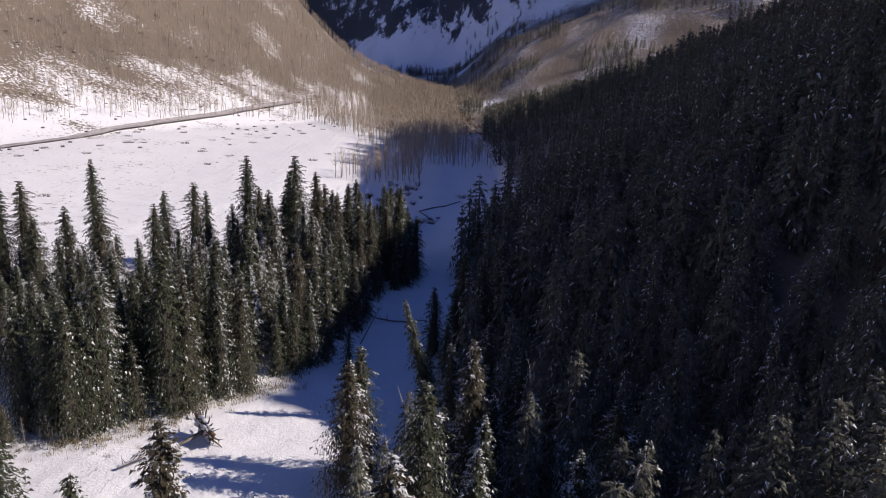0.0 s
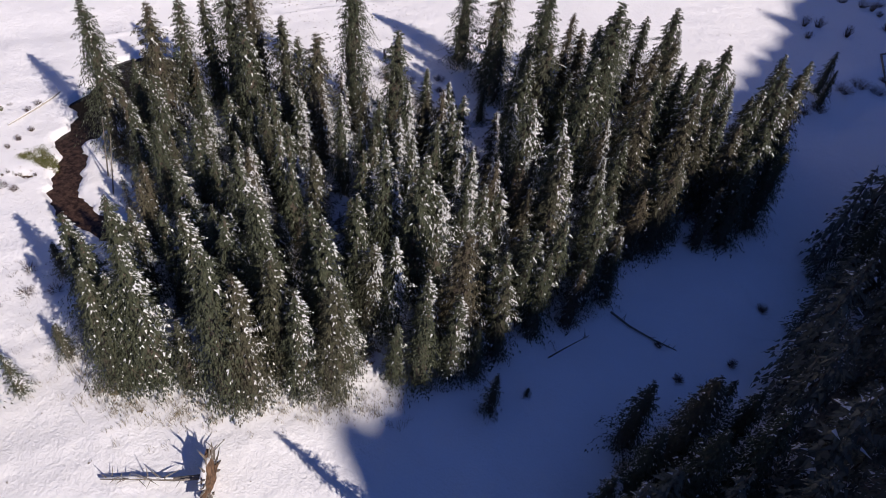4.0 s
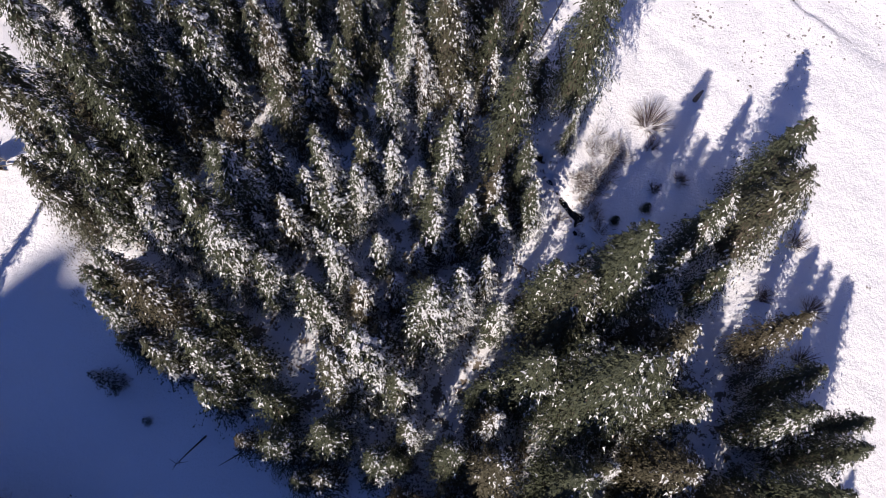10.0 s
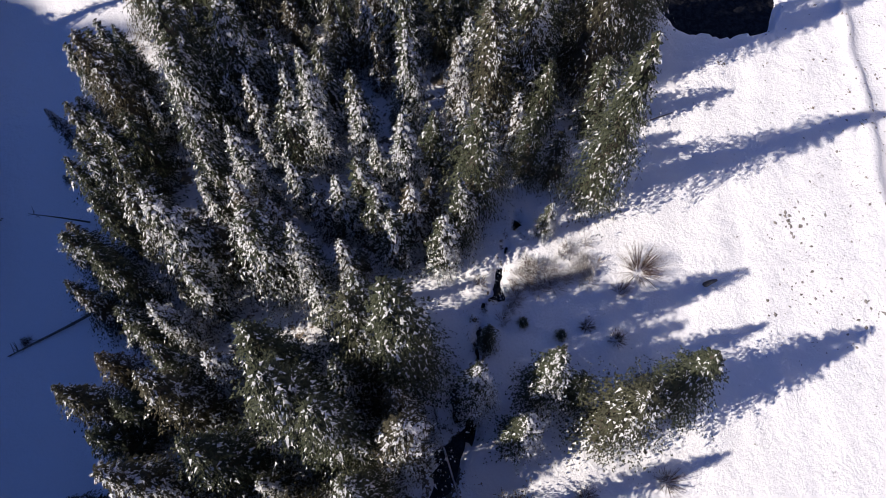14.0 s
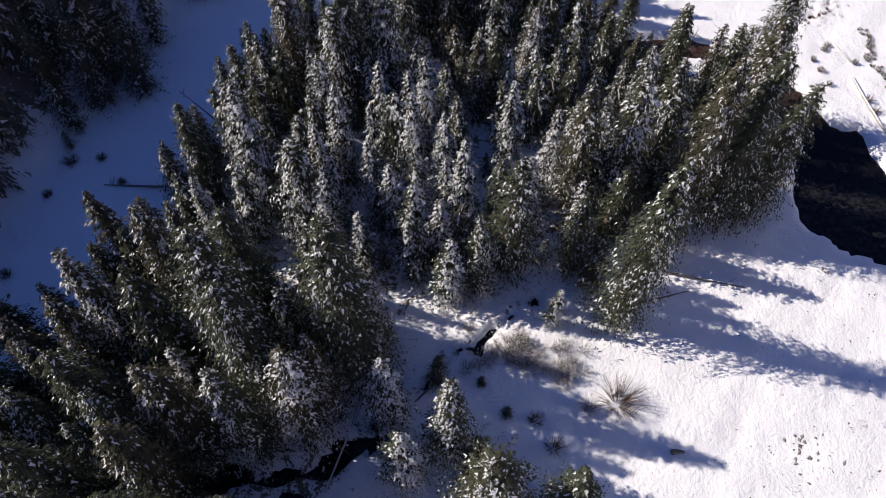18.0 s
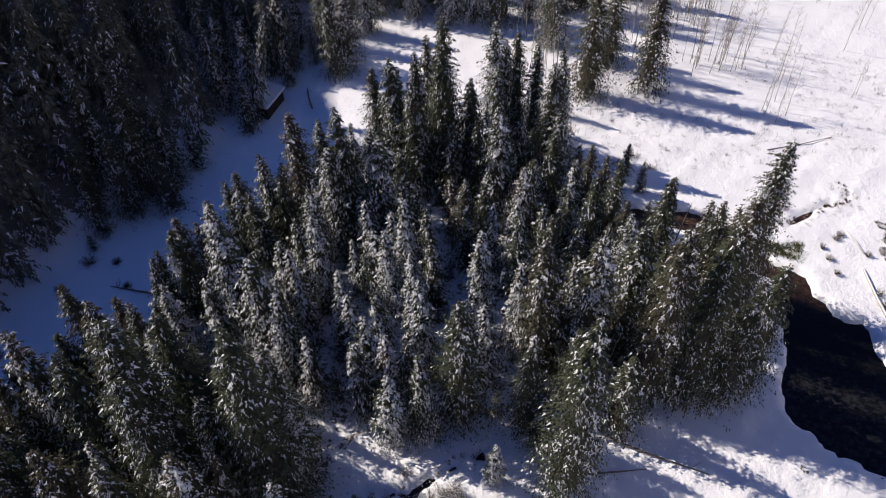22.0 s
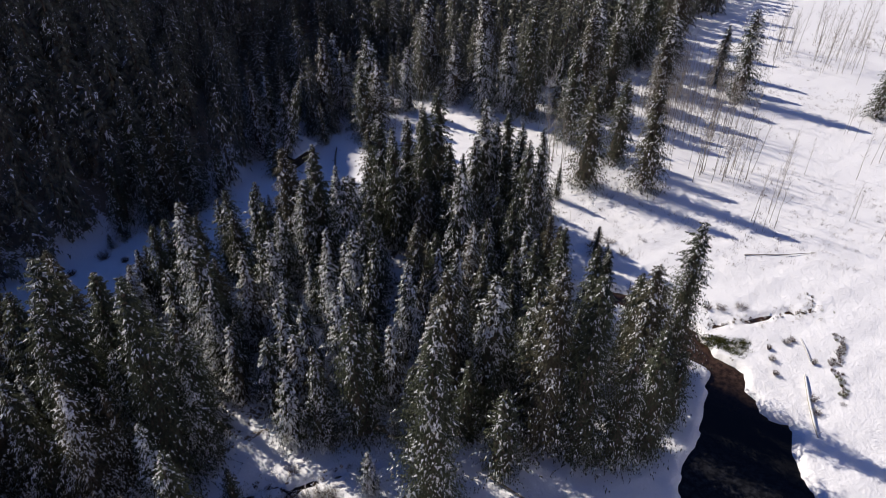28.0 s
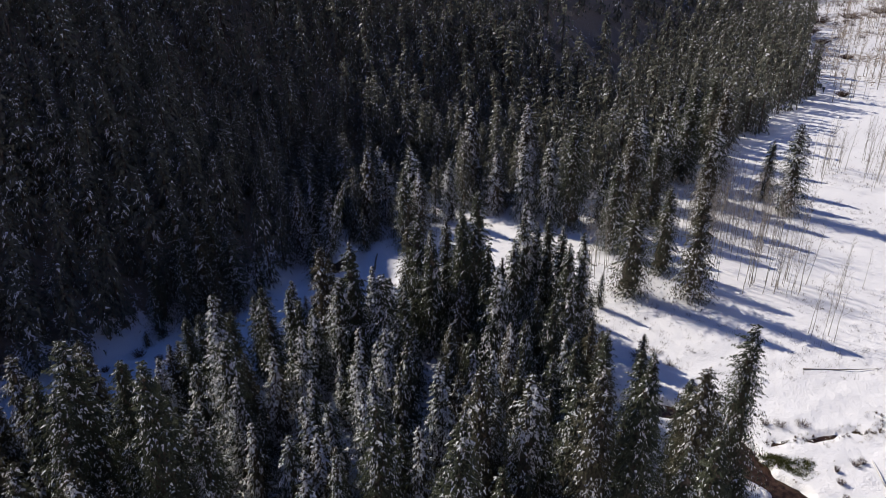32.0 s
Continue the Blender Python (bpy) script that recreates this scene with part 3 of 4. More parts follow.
LOWER_GROVE_EAST = [(8.1, 136.9, 11.3, 4), (-12.4, 121.9, 12, 3), (-8.4, 134.4, 19, 0), (-11, 137.9, 17, 4), (-8, 130.6, 13, 0), (-13.6, 129.5, 15, 0), (-10.7, 145, 17, 5), (-6.3, 128.4, 12, 7), (-4.8, 133.6, 13, 3),
    (-6.2, 139.2, 12.6, 7), (-8.6, 125.8, 10, 0), (-8.6, 148, 16, 3), (-9.5, 154, 15, 7), (-12, 150.5, 16, 0)]
LOWER_GROVE_WEST = [(-19.1, 121.6, 18, 0), (-15.6, 127.1, 18.6, 4), (-26.5, 143, 19, 3), (-36.6, 125.5, 24.5, 3), (-27.1, 121.9, 19.4, 3), (-27.6, 126.8, 24.5, 5), (-18.7, 135.2, 18, 3), (-33.4, 122.8, 19, 5), (-35.2, 120.6, 16.5, 4),
    (-29.8, 129.2, 21, 5), (-21.1, 127.5, 18, 7), (-44.1, 125.2, 6, 3), (-24, 138.6, 18, 3), (-17.5, 141, 18, 7), (-33.6, 131.4, 17, 1), (-29.7, 133.4, 17, 4), (-24.8, 134.2, 17, 5), (-21.4, 136.4, 16, 0)]
GROVE_HEART = [(-31.8, 113.9, 14.5, 6), (-33.5, 105.5, 10, 2), (-42, 112.6, 12, 2), (-31.7, 117.6, 11, 2), (-40.8, 103.2, 13, 2), (-48.9, 111.6, 17.6, 5), (-37.6, 101.4, 13, 6), (-43.6, 116.2, 11, 6),
    (-36.8, 109.5, 11.7, 2), (-39.3, 111.4, 12, 6), (-43.5, 107.5, 14.5, 2), (-29.8, 103, 14.5, 2), (-28.8, 112.1, 17, 8), (-23.1, 109.2, 19, 2), (-39, 108.1, 11, 1), (-44.2, 112.5, 11, 0), (-47, 106.4, 11, 0)]
NORTH_GROVE = [(-35.8, 97, 11.4, 2), (-29.1, 79.7, 19.5, 0), (-28.4, 85.7, 12.6, 8), (-34, 89.1, 13.9, 0), (-46.9, 99.9, 14.5, 2), (-37.9, 97.7, 14.1, 6), (-26.6, 98.2, 13.2, 1), (-43.7, 82.7, 17.1, 1), (-28.7, 92.2, 20.3, 0),
    (-22.5, 82.9, 9, 0), (-27.2, 94.1, 16, 8), (-26.4, 86.8, 14.3, 2), (-32.6, 81.4, 18, 0), (-30.7, 85.9, 12, 0), (-35, 99.6, 11, 8), (-36.1, 93.7, 13, 4), (-32.4, 91.9, 17, 8), (-47.8, 86.6, 13, 1)]
MEADOW_ROW = [(-60.3, 115.2, 24.5, 0), (-69.3, 101.6, 23.3, 7), (-65.6, 102.5, 22.8, 5), (-63.8, 86.5, 14.9, 7), (-69.2, 87.1, 14.2, 7), (-53, 85.7, 10.2, 0), (-54.6, 102.9, 18.3, 5), (-51.8, 101.4, 13, 6), (-63.8, 107.9, 12, 5),
    (-54.1, 116.9, 6.5, 6), (-53.6, 99.2, 12.5, 6), (-63.8, 82.9, 13, 0), (-73.5, 85.3, 21, 5), (-71.3, 91.2, 19, 5), (-75.1, 97.5, 17, 3), (-58.6, 101.9, 19, 1), (-62, 98.5, 18, 5), (-72.8, 100.7, 17, 0)]
FAR_GROVE = [(-39.4, 65.6, 15.3, 0), (-38, 76.4, 16.2, 7), (-47.4, 62.6, 5, 3), (-34.5, 77.9, 20.5, 7), (-25.7, 77.6, 16, 3), (-27.7, 75.3, 15, 4), (-32.2, 70.4, 20, 3), (-30.7, 75.5, 17.5, 0),
    (-40.6, 74.2, 16.5, 4), (-38.5, 67, 18.3, 1), (-44, 66.5, 16.2, 0), (-47.1, 70.2, 16.5, 0), (-47.5, 66.4, 16.5, 4), (-52.1, 74.5, 8.5, 7), (-57.7, 68.1, 5, 3), (-60.2, 71.1, 5, 0),
    (-40.9, 64.3, 16, 3), (-35.6, 68.8, 10, 0), (-30.4, 71.4, 17.5, 4)]
CLEARING = [(-43, 134, 11.5, 6), (-46, 131.2, 16.5, 4), (-40.6, 129.6, 15.5, 2), (-50.2, 136, 17.5, 5), (-56.6, 136, 15.5, 7), (-49, 132.6, 9.5, 3)]


def snowy_kind(x, y):
    """The heart of the grove holds more snow than its sides."""
    if y < 90:
        return (0, 3, 4, 3, 0, 1, 5, 7, 4)[rng.randint(9)]
    much = (1, 2, 4, 4, 0, 1, 2, 4, 0) if -50 < x < -22 and 80 < y < 126 else (0, 1, 4, 3, 5, 2, 7, 3, 7)
    return much[rng.randint(9)]


taken = []
for stand_list in (RIVER_ROW, LOWER_GROVE_EAST, LOWER_GROVE_WEST, GROVE_HEART, NORTH_GROVE, MEADOW_ROW, FAR_GROVE, CLEARING):
    for x, y, h, k in stand_list:
        plant(x, y, h, k, 1.3 if stand_list is CLEARING and k > 4 else 1.18 if stand_list in (LOWER_GROVE_EAST, LOWER_GROVE_WEST) else 1.18 if h < 13 else 1.1)
        taken.append((x, y))


def in_grove(x, y):
    """Places between the trees that stand out, off the water and the strips of open snow."""
    p, q = np.array(x), np.array(y)
    return bool(inside(p, q, GROVE)) and line_far(p, q, STREAM) > 3 and line_far(p, q, BROOK) > (3.4 if y < 127 else 4.4) and not (-46 < x < -20 and abs(y - 117.6 + 0.145 * (x + 38)) < 2.0)


tries = 0
while len(taken) < 228 and tries < 9000:
    tries += 1
    x, y = rng.uniform(-78, -5), rng.uniform(60, 150)
    if not in_grove(x, y) or y < 72 or min((x - a) ** 2 + (y - b) ** 2 for a, b in taken) < 2.4 ** 2:
        continue
    plant(x, y, rng.uniform(8.5, 13.5) if y < 118 else rng.uniform(11, 16), snowy_kind(x, y), 1.1)
    taken.append((x, y))

# single trees round the meadow
singles = []
MEADOW_SINGLES = [(-7.1, 41.9, 13, 6), (-13.1, 34.5, 13.5, 2), (-19.7, 34.1, 15.5, 2), (-28.4, 31.8, 21.5, 3), (-37.2, 24.8, 20.75, 0), (-39.6, 37, 17.5, 0), (-48.6, 50.5, 18, 3), (-23.8, 31.4, 17, 2), (-16.8, 29, 22, 2), (-33.4, 12.2, 18, 1), (-34.6, 1.5, 19.5, 4), (-38, -5, 23, 0), (-43, -13, 21.5, 0), (-47.2, 5.9, 17, 1), (-41.3, 21.7, 17, 3), (-49.9, 40.3, 15.5, 3), (-57.4, 46.2, 18, 0), (-48.9, 15.4, 15.25, 0), (-61.5, 1, 18.5, 1), (-55.7, -4.6, 12.75, 0), (-4, 30, 19.75, 6), (-33.4, 29, 12.5, 4), (-22.3, 30, 9.5, 8), (-28, -4.1, 16.75, 4), (-32.3, -16, 19.75, 0), (-37.1, -23.9, 20, 3), (-46.6, 57.5, 6, 4), (-86.8, -5, 14, 0)]
HILL_FOOT_SINGLES = [(-8.4, 57.4, 14.6, 5), (-9.2, 54.6, 14.6, 1), (1.0, 67.7, 12.4, 1), (2.7, 55.3, 17.9, 4), (-2.0, 47.7, 16.4, 1), (3.2, 49.0, 13, 2), (10.2, 55.5, 13.4, 0), (10.6, 43.0, 13, 2), (2.0, 42.5, 13, 6), (5.1, 57.0, 11.5, 2), (14.5, 48, 15, 1), (8.4, 64, 13, 1), (-1.6, 74.4, 9.5, 0), (4.6, 63.4, 12, 1), (5.2, 70.5, 14, 4), (-1.4, 61.2, 8, 4)]
FLAT_SINGLES = [(-1.0, 93.2, 11, 3), (3.5, 92.1, 17, 0), (8.2, 137.3, 11.4, 0), (-13.2, 87.1, 6.8, 2), (-11.4, 91.4, 1.5, 8), (4.1, 103.3, 2.6, 8), (1.8, 88.5, 12.5, 0), (3.2, 96.0, 13, 3), (5.8, 88.6, 15, 7), (0.9, 84.4, 9, 1), (6.8, 98.6, 11, 3), (4.4, 100.8, 8.5, 4), (8.9, 92.4, 16, 0), (7.9, 130.2, 13, 0), (10.4, 128.4, 14, 3), (15.8, 159.5, 13, 0), (13.9, 171.5, 9, 4), (-7.9, 172.4, 7, 0), (-9.4, 176.5, 8, 7)]
for x, y, h, k in MEADOW_SINGLES + HILL_FOOT_SINGLES + FLAT_SINGLES:
    plant(x, y, h, k, 1.36 if y < 55 else 1.2, group="single spruces by the flat")
    singles.append((x, y))
slim = plant(-0.6, 71.9, 18.2, 4, 0.72, group="single spruces by the flat")
slim.rotation_euler = (radians(11.5), radians(-13), 0)
tagged(slim, "slender spruce leaning over the shaded snow", "tree", "single spruces by the flat")

# the wooded hill: a dense stand that nobody could count
NEAR_KINDS, HILL_KINDS, MID_KINDS, FAR_KINDS = [], [], [], []
for kinds, whorls, per, sprays, size in ((NEAR_KINDS, 34, 6, 13, 0.22), (HILL_KINDS, 21, 5, 8, 0.40), (MID_KINDS, 15, 4, 7, 0.50), (FAR_KINDS, 10, 4, 3, 0.9)):
    for k in range(6):
        v, f, ix = join(spruce_crown(rng, 10.0, 1.55 + 0.12 * k, (0.16, 0.30, 0.10, 0.42, 0.22, 0.12)[k], whorls, per, sprays, size, lump=0.7))
        tv, tf = tube([(0, 0, -0.8), (0, 0, 4), (0, 0, 9.8)], [0.17, 0.12, 0.02], 4)
        kinds.append(join([(v, f, ix), (tv, tf, 2)]))


def forest(name, spots, kinds, label):
    vs, fs, ix, n = [], [], [], 0
    for x, y, h, k, w in spots:
        v, f, i = kinds[k]
        a = rng.uniform(-0.6, 0.6)
        s = h / 10.0
        c, d = math.cos(a) * s * w, math.sin(a) * s * w
        vs.append(np.stack([v[:, 0] * c - v[:, 1] * d + x, v[:, 0] * d + v[:, 1] * c + y, v[:, 2] * s + hgt(x, y)], 1))
        fs.append(f + n)
        ix.append(i)
        n += len(v)
    me = quick(name, np.concatenate(vs), np.concatenate(fs), [NEEDLE_LIFTED, TREE_SNOW, BARK], np.concatenate(ix))
    return tagged(link_mesh(name, me), label, "forest", kind="stuff")


def scatter(count, x0, x1, y0, y1, ok, gap, lo, hi):
    cell, out, t = {}, [], 0
    while len(out) < count and t < count * 30:
        t += 1
        x, y = rng.uniform(x0, x1), rng.uniform(y0, y1)
        if not ok(x, y):
            continue
        key = (int(x // gap), int(y // gap))
        if any((x - a) ** 2 + (y - b) ** 2 < gap * gap for i in (-1, 0, 1) for j in (-1, 0, 1) for a, b in cell.get((key[0] + i, key[1] + j), ())):
            continue
        cell.setdefault(key, []).append((x, y))
        out.append((x, y, lo + (hi - lo) * rng.beta(1.6, 1.8), rng.randint(6), rng.uniform(0.85, 1.4)))
    return out


def edge(y):
    return float(bend(y, EDGE_Y, EDGE_X))


def wooded(x, y):
    if x < edge(y) or (-9 < x < 5 and 61 < y < 76) or min((x - a) ** 2 + (y - b) ** 2 for a, b in singles) < 6:
        return False
    return not (35 < y < 80 and x < 16 and rng.uniform() < (0.8 if y < 52 else 0.45))


near_hill = scatter(1330, -60, 110, -60, 180, lambda x, y: wooded(x, y) and x < edge(y) + 105, 2.9, 7, 20)
near_hill += scatter(260, -52, 30, -240, -20, lambda x, y: edge(y) + 2 < x < edge(y) + 48, 3.5, 9, 22)
far_hill = scatter(2000, -60, 260, -420, 640, lambda x, y: (y < -60 or y > 180 or x > edge(y) + 105) and edge(y) < x < edge(y) + 235 and not (x > 165 and y < 280), 4.0, 11, 19)
far_hill += scatter(620, 20, 400, 620, 1050, lambda x, y: x > edge(min(y, 700)) - 20 and math.sin(x * 0.045 + 2 * math.sin(y * 0.02)) + math.sin(y * 0.035 + 0.02 * x) > 0.35, 4, 10, 17) + scatter(40, 0, 50, 600, 900, lambda x, y: True, 6, 9, 14) + scatter(330, -120, 190, 1000, 1340, lambda x, y: math.sin(x * 0.06 + 3 * math.sin(y * 0.013)) + math.sin(y * 0.05) > 0.1, 5, 10, 17)
fill = scatter(110, -78, -6, 62, 150, in_grove, 3.6, 3, 7)
forest("spruce_thicket", fill, HILL_KINDS, "young spruces filling the gaps between the taller trees")
front = [s for s in near_hill if s[0] < edge(s[1]) + 42 and s[1] > 0]
close = [s for s in near_hill if 12 < s[1] < 72 and s[0] < edge(s[1]) + 46]
front = [s for s in front if s not in close]
forest("spruce_forest", close, NEAR_KINDS, "tall dark spruces at the shaded foot of the hill, flecked with snow")
forest("spruce_forest", front, HILL_KINDS, "dense dark spruce forest on the shaded hillside, dusted with snow")
forest("spruce_forest", [s for s in near_hill if s not in front and s not in close], MID_KINDS, "dark spruce forest further up the shaded hillside")
forest("spruce_forest", far_hill, FAR_KINDS, "more of the dark spruce forest higher up and further along the hill")


# ---- bare aspens and shrubs ----
def bare_tree(rng, H, r, boughs):
    """A leafless tree: a slightly bent stem and thin upswept boughs with twigs."""
    z = np.linspace(-0.3, H, 7)
    bend_x, bend_y = rng.normal(0, 0.012 * H, 7).cumsum() * 0.5, rng.normal(0, 0.012 * H, 7).cumsum() * 0.5
    stem = tube(np.c_[bend_x, bend_y, z], r * np.linspace(1.1, 0.12, 7), 5)
    pieces = []
    for _ in range(boughs):
        u = rng.uniform(0.38, 0.97)
        c = np.array([np.interp(u * H, z, bend_x), np.interp(u * H, z, bend_y), u * H])
        a, L = rng.uniform(0, 6.28), H * (0.05 + 0.17 * (1 - u)) * rng.uniform(0.7, 1.2)
        d = np.array([math.cos(a), math.sin(a), rng.uniform(0.7, 1.5)])
        d /= np.linalg.norm(d)
        e = c + d * L + [0, 0, 0.12 * L]
        v, f = tube([c, c + d * L * 0.5, e], [r * 0.30, r * 0.2, r * 0.08], 3)
        pieces.append((v, f, 0))
        for _ in range(3):
            s = rng.uniform(0.3, 0.95)
            a2 = a + rng.uniform(-1.1, 1.1)
            q = c + (e - c) * s
            d2 = np.array([math.cos(a2), math.sin(a2), rng.uniform(0.4, 1.4)])
            v, f = tube([q, q + d2 / np.linalg.norm(d2) * L * rng.uniform(0.25, 0.5)], [r * 0.13, r * 0.05], 3)
            pieces.append((v, f, 0))
    v, f, ix = join(pieces)
    return quick("trunk", *stem, [ASPEN_BARK], smooth=True), quick("crown", v, f, [MEADOW_TWIG])


rng = np.random.RandomState(21)
ASPENS = [bare_tree(rng, 9.0, 0.045, 20) for _ in range(6)]


def aspen(x, y, h, k):
    top = new("aspen")
    s = h / 9.0
    top.matrix_world = pose(x, y, hgt(x, y), rng.normal(0, 2.5), rng.normal(0, 2.5), rng.uniform(0, 360)) @ Matrix.Scale(s, 4)
    link_mesh("trunk", ASPENS[k][0], top)
    link_mesh("crown", ASPENS[k][1], top)
    return tagged(top, "thin leafless aspen standing in the snow", "tree", "bare aspens on the meadow")


spots = [(-77.9, 46.8, 10), (-77.2, 45.6, 11), (-76.4, 43.2, 9), (-76.6, 37, 12), (-88, 37.5, 6), (-93.4, 41.4, 5.5), (-98.1, 42, 5), (-83, 6, 7), (-84.5, 8.5, 6), (-79, 27, 7), (-75.6, 28.2, 8), (9.2, 54.8, 15.5), (-7.6, 51.5, 9), (-11.3, 52.3, 8)]
spots += [(-44 + rng.normal(0, 3), 61.8 + rng.normal(0, 1.3), rng.uniform(2.2, 4.2)) for _ in range(16)]
spots += [(x, y, rng.uniform(7, 11)) for x, y in ((-74.4, 46.8), (-76.7, 49.1), (-75.2, 47.6), (-76, 27.8), (-87.4, 38.6), (-92.2, 42), (-97.7, 43.1), (-86.5, 24), (-91.4, -19.3), (-89.3, 15.6), (-82.5, 6.8), (-88.2, 17), (-90.4, 14.5))]
for cx, cy, rx, ry, n in ((-41, 46, 3, 4, 10), (-47, 22, 5, 6, 16), (-52, 13, 5, 7, 20), (-56, 25, 5, 6, 26), (-65.6, 35.4, 3, 3, 16), (-62, 18, 5, 6, 24), (-70, 33.5, 3, 3, 8), (-54, 36, 5, 5, 12), (-50, 2, 4, 6, 16), (-57, 6, 5, 6, 14), (-64, -31, 7, 9, 22), (-76, -29, 6, 7, 16), (-78, -48, 9, 12, 16), (-36, 33, 4, 4, 8), (-34, 18, 4, 5, 8)):
    for _ in range(n + n // 3):
        spots.append((cx + rng.normal(0, 0.6) * rx, cy + rng.normal(0, 0.6) * ry, rng.uniform(7.5, 12.5)))
for x, y, h in spots:
    aspen(x, y, h, rng.randint(6))


def shrub_mesh(rng, r, h, stems, thick, mat, splay=1.0):
    pieces = []
    for _ in range(stems):
        a, out = rng.uniform(0, 6.28), r * math.sqrt(rng.uniform(0.02, 1)) * splay
        hh = h * (1.05 - 0.45 * (out / r) ** 2) * rng.uniform(0.6, 1.1)
        b = np.array([0.25 * out * math.cos(a), 0.25 * out * math.sin(a), -0.15])
        e = np.array([out * math.cos(a), out * math.sin(a), hh])
        m = b + (e - b) * 0.5 + [0, 0, 0.12 * hh]
        pieces.append((*tube([b, m, e], [thick, thick * 0.7, thick * 0.25], 3), 0))
        for _ in range(2):
            s = rng.uniform(0.4, 0.95)
            q = b + (e - b) * s + [0, 0, 0.1 * hh * (1 - s)]
            d = np.array([rng.normal(), rng.normal(), abs(rng.normal()) + 0.3])
            pieces.append((*tube([q, q + d / np.linalg.norm(d) * 0.3 * h * rng.uniform(0.5, 1)], [thick * 0.45, thick * 0.2], 3), 0))
    v, f, _ = join(pieces)
    return v, f


def frosted(rng, v, count, size):
    """Small lumps of snow caught on twigs."""
    c = v[rng.randint(0, len(v), count)] + [0, 0, 0.03]
    c = c[c[:, 2] > 0.15]
    n = len(c)
    s = size * rng.uniform(0.5, 1.2, (n, 1))
    a = rng.uniform(0, 6.28, n)
    A = np.stack([np.cos(a), np.sin(a), 0 * a], 1)
    B = np.stack([-np.sin(a), np.cos(a), 0 * a], 1)
    vs = np.stack([c - A * s * 1.6, c + B * s, c + A * s * 1.6, c - B * s, c + [0, 0, 0.08]], 1).reshape(-1, 3)
    b = np.arange(n) * 5
    return vs, np.concatenate([np.stack([b + i, b + (i + 1) % 4, b + 4], 1) for i in range(4)])


def shrub(x, y, r, h, label, mat=SHRUB, stems=70, thick=0.022, snowy=0, name="shrub"):
    v, f = shrub_mesh(rng, r, h, stems, thick, mat)
    pieces = [(v, f, 0)]
    if snowy:
        pieces.append((*frosted(rng, v, snowy, 0.05), 1))
    v, f, ix = join(pieces)
    top = link_mesh(name, quick(name, v, f, [mat, TREE_SNOW], ix))
    top.location = (x, y, hgt(x, y))
    return tagged(top, label, "shrub", "bare shrubs")


shrub(-60.9, 124.2, 3.0, 2.5, "wide reddish-brown leafless shrub in bright snow", stems=190, thick=0.018)
shrub(-58.2, 125.4, 1.3, 1.7, "reddish-brown leafless shrub in bright snow", stems=60, thick=0.016)
made = 0
while made < 46:
    x, y = rng.uniform(-57.5, -45.5), rng.uniform(118, 125)
    if abs((y - 121.3) - 0.02 * (x + 51)) > 2.3 or line_far(np.array(x), np.array(y), BROOK) < 0.9:
        continue
    shrub(x, y, rng.uniform(0.7, 1.5), rng.uniform(0.8, 1.6), "low tangled shrub whitened by snow beside the brook", (TWIG, MEADOW_TWIG, SHRUB)[made % 3], 40, 0.018, int(rng.uniform(30, 90)))
    made += 1
for x, y in ((-50.9, 127.1), (-48.2, 124.6)):
    plant(x, y, rng.uniform(1.3, 2.0), 7, 1.9, group="young spruces in the clearing")
for x, y, r in ((-53.5, 142.3, 1.6), (-46.3, 140.6, 1.2), (-41.8, 145.8, 1.6), (-47.1, 145.5, 1.8), (-44, 143.5, 1.3), (-39.5, 141.8, 1.1)):
    shrub(x, y, r, 1.9, "brown leafless shrub at the edge of the spruces", stems=80, snowy=30)
for x, y in ((-14.3, 116.5), (0.6, 90.4), (-12.8, 109.2)):
    shrub(x, y, 1.25, 2.1, "pale grey leafless bush on the shaded snow", ASPEN_TWIG, 150, 0.016)
for j in range(54):
    y = rng.uniform(67.6, 79.6)
    x = np.interp(y, (68, 69.8, 72.4, 75.3, 77, 79), (-89.7, -90.6, -90.2, -90.9, -91.5, -92.0)) + rng.normal(0, 0.28)
    shrub(x, y, rng.uniform(0.2, 0.5), rng.uniform(0.2, 0.5), "dark low shrub along a ditch in the snow", MOSS if rng.uniform() < 0.3 else SHRUB, 30, 0.026, 14)
for x, y, r in ((-76.1, 70.4, 1.0), (-78.3, 68.7, 1.1), (-74.6, 71.2, 0.7), (-58.2, 63.8, 1.2), (-56.4, 66.2, 1.2), (-61, 65.8, 1.1), (-83.7, 76.5, 0.6), (-84.6, 78.7, 0.5), (-85.1, 71.6, 0.6), (-84.6, 72.5, 0.8), (-83, 74.7, 0.4), (-88.1, 74.4, 0.5), (-89.6, 82.4, 0.9), (-89.0, 80.6, 0.7)):
    shrub(x, y, r, 0.75, "small dark shrub poking through the snow", SHRUB, 60, 0.02, 40)
for x, y, r, h in ((2.8, 105.6, 1.3, 1.3), (-0.4, 104.4, 0.8, 0.8), (3.3, 110.5, 0.8, 0.9), (2.7, 121, 0.9, 1.0), (-4.2, 107.2, 0.7, 0.6), (-6.3, 181, 2.4, 1.8), (-4.5, 186, 2.6, 1.8), (-1.5, 187.5, 2.2, 1.6), (-7.4, 171.2, 2.0, 1.4), (-9, 168, 1.6, 1.2), (9.6, 241, 3.2, 1.6), (22.5, 258, 3.0, 1.4), (26, 259, 3.0, 1.6), (-2, 193, 1.2, 0.7), (0.5, 197, 1.0, 0.6), (-55.5, 129.5, 1.2, 1.0), (-53.6, 127.2, 1.0, 0.8)):
    shrub(x, y, r, h, "dark twiggy bush on the shaded snow", SHRUB, 80, 0.022, 30)


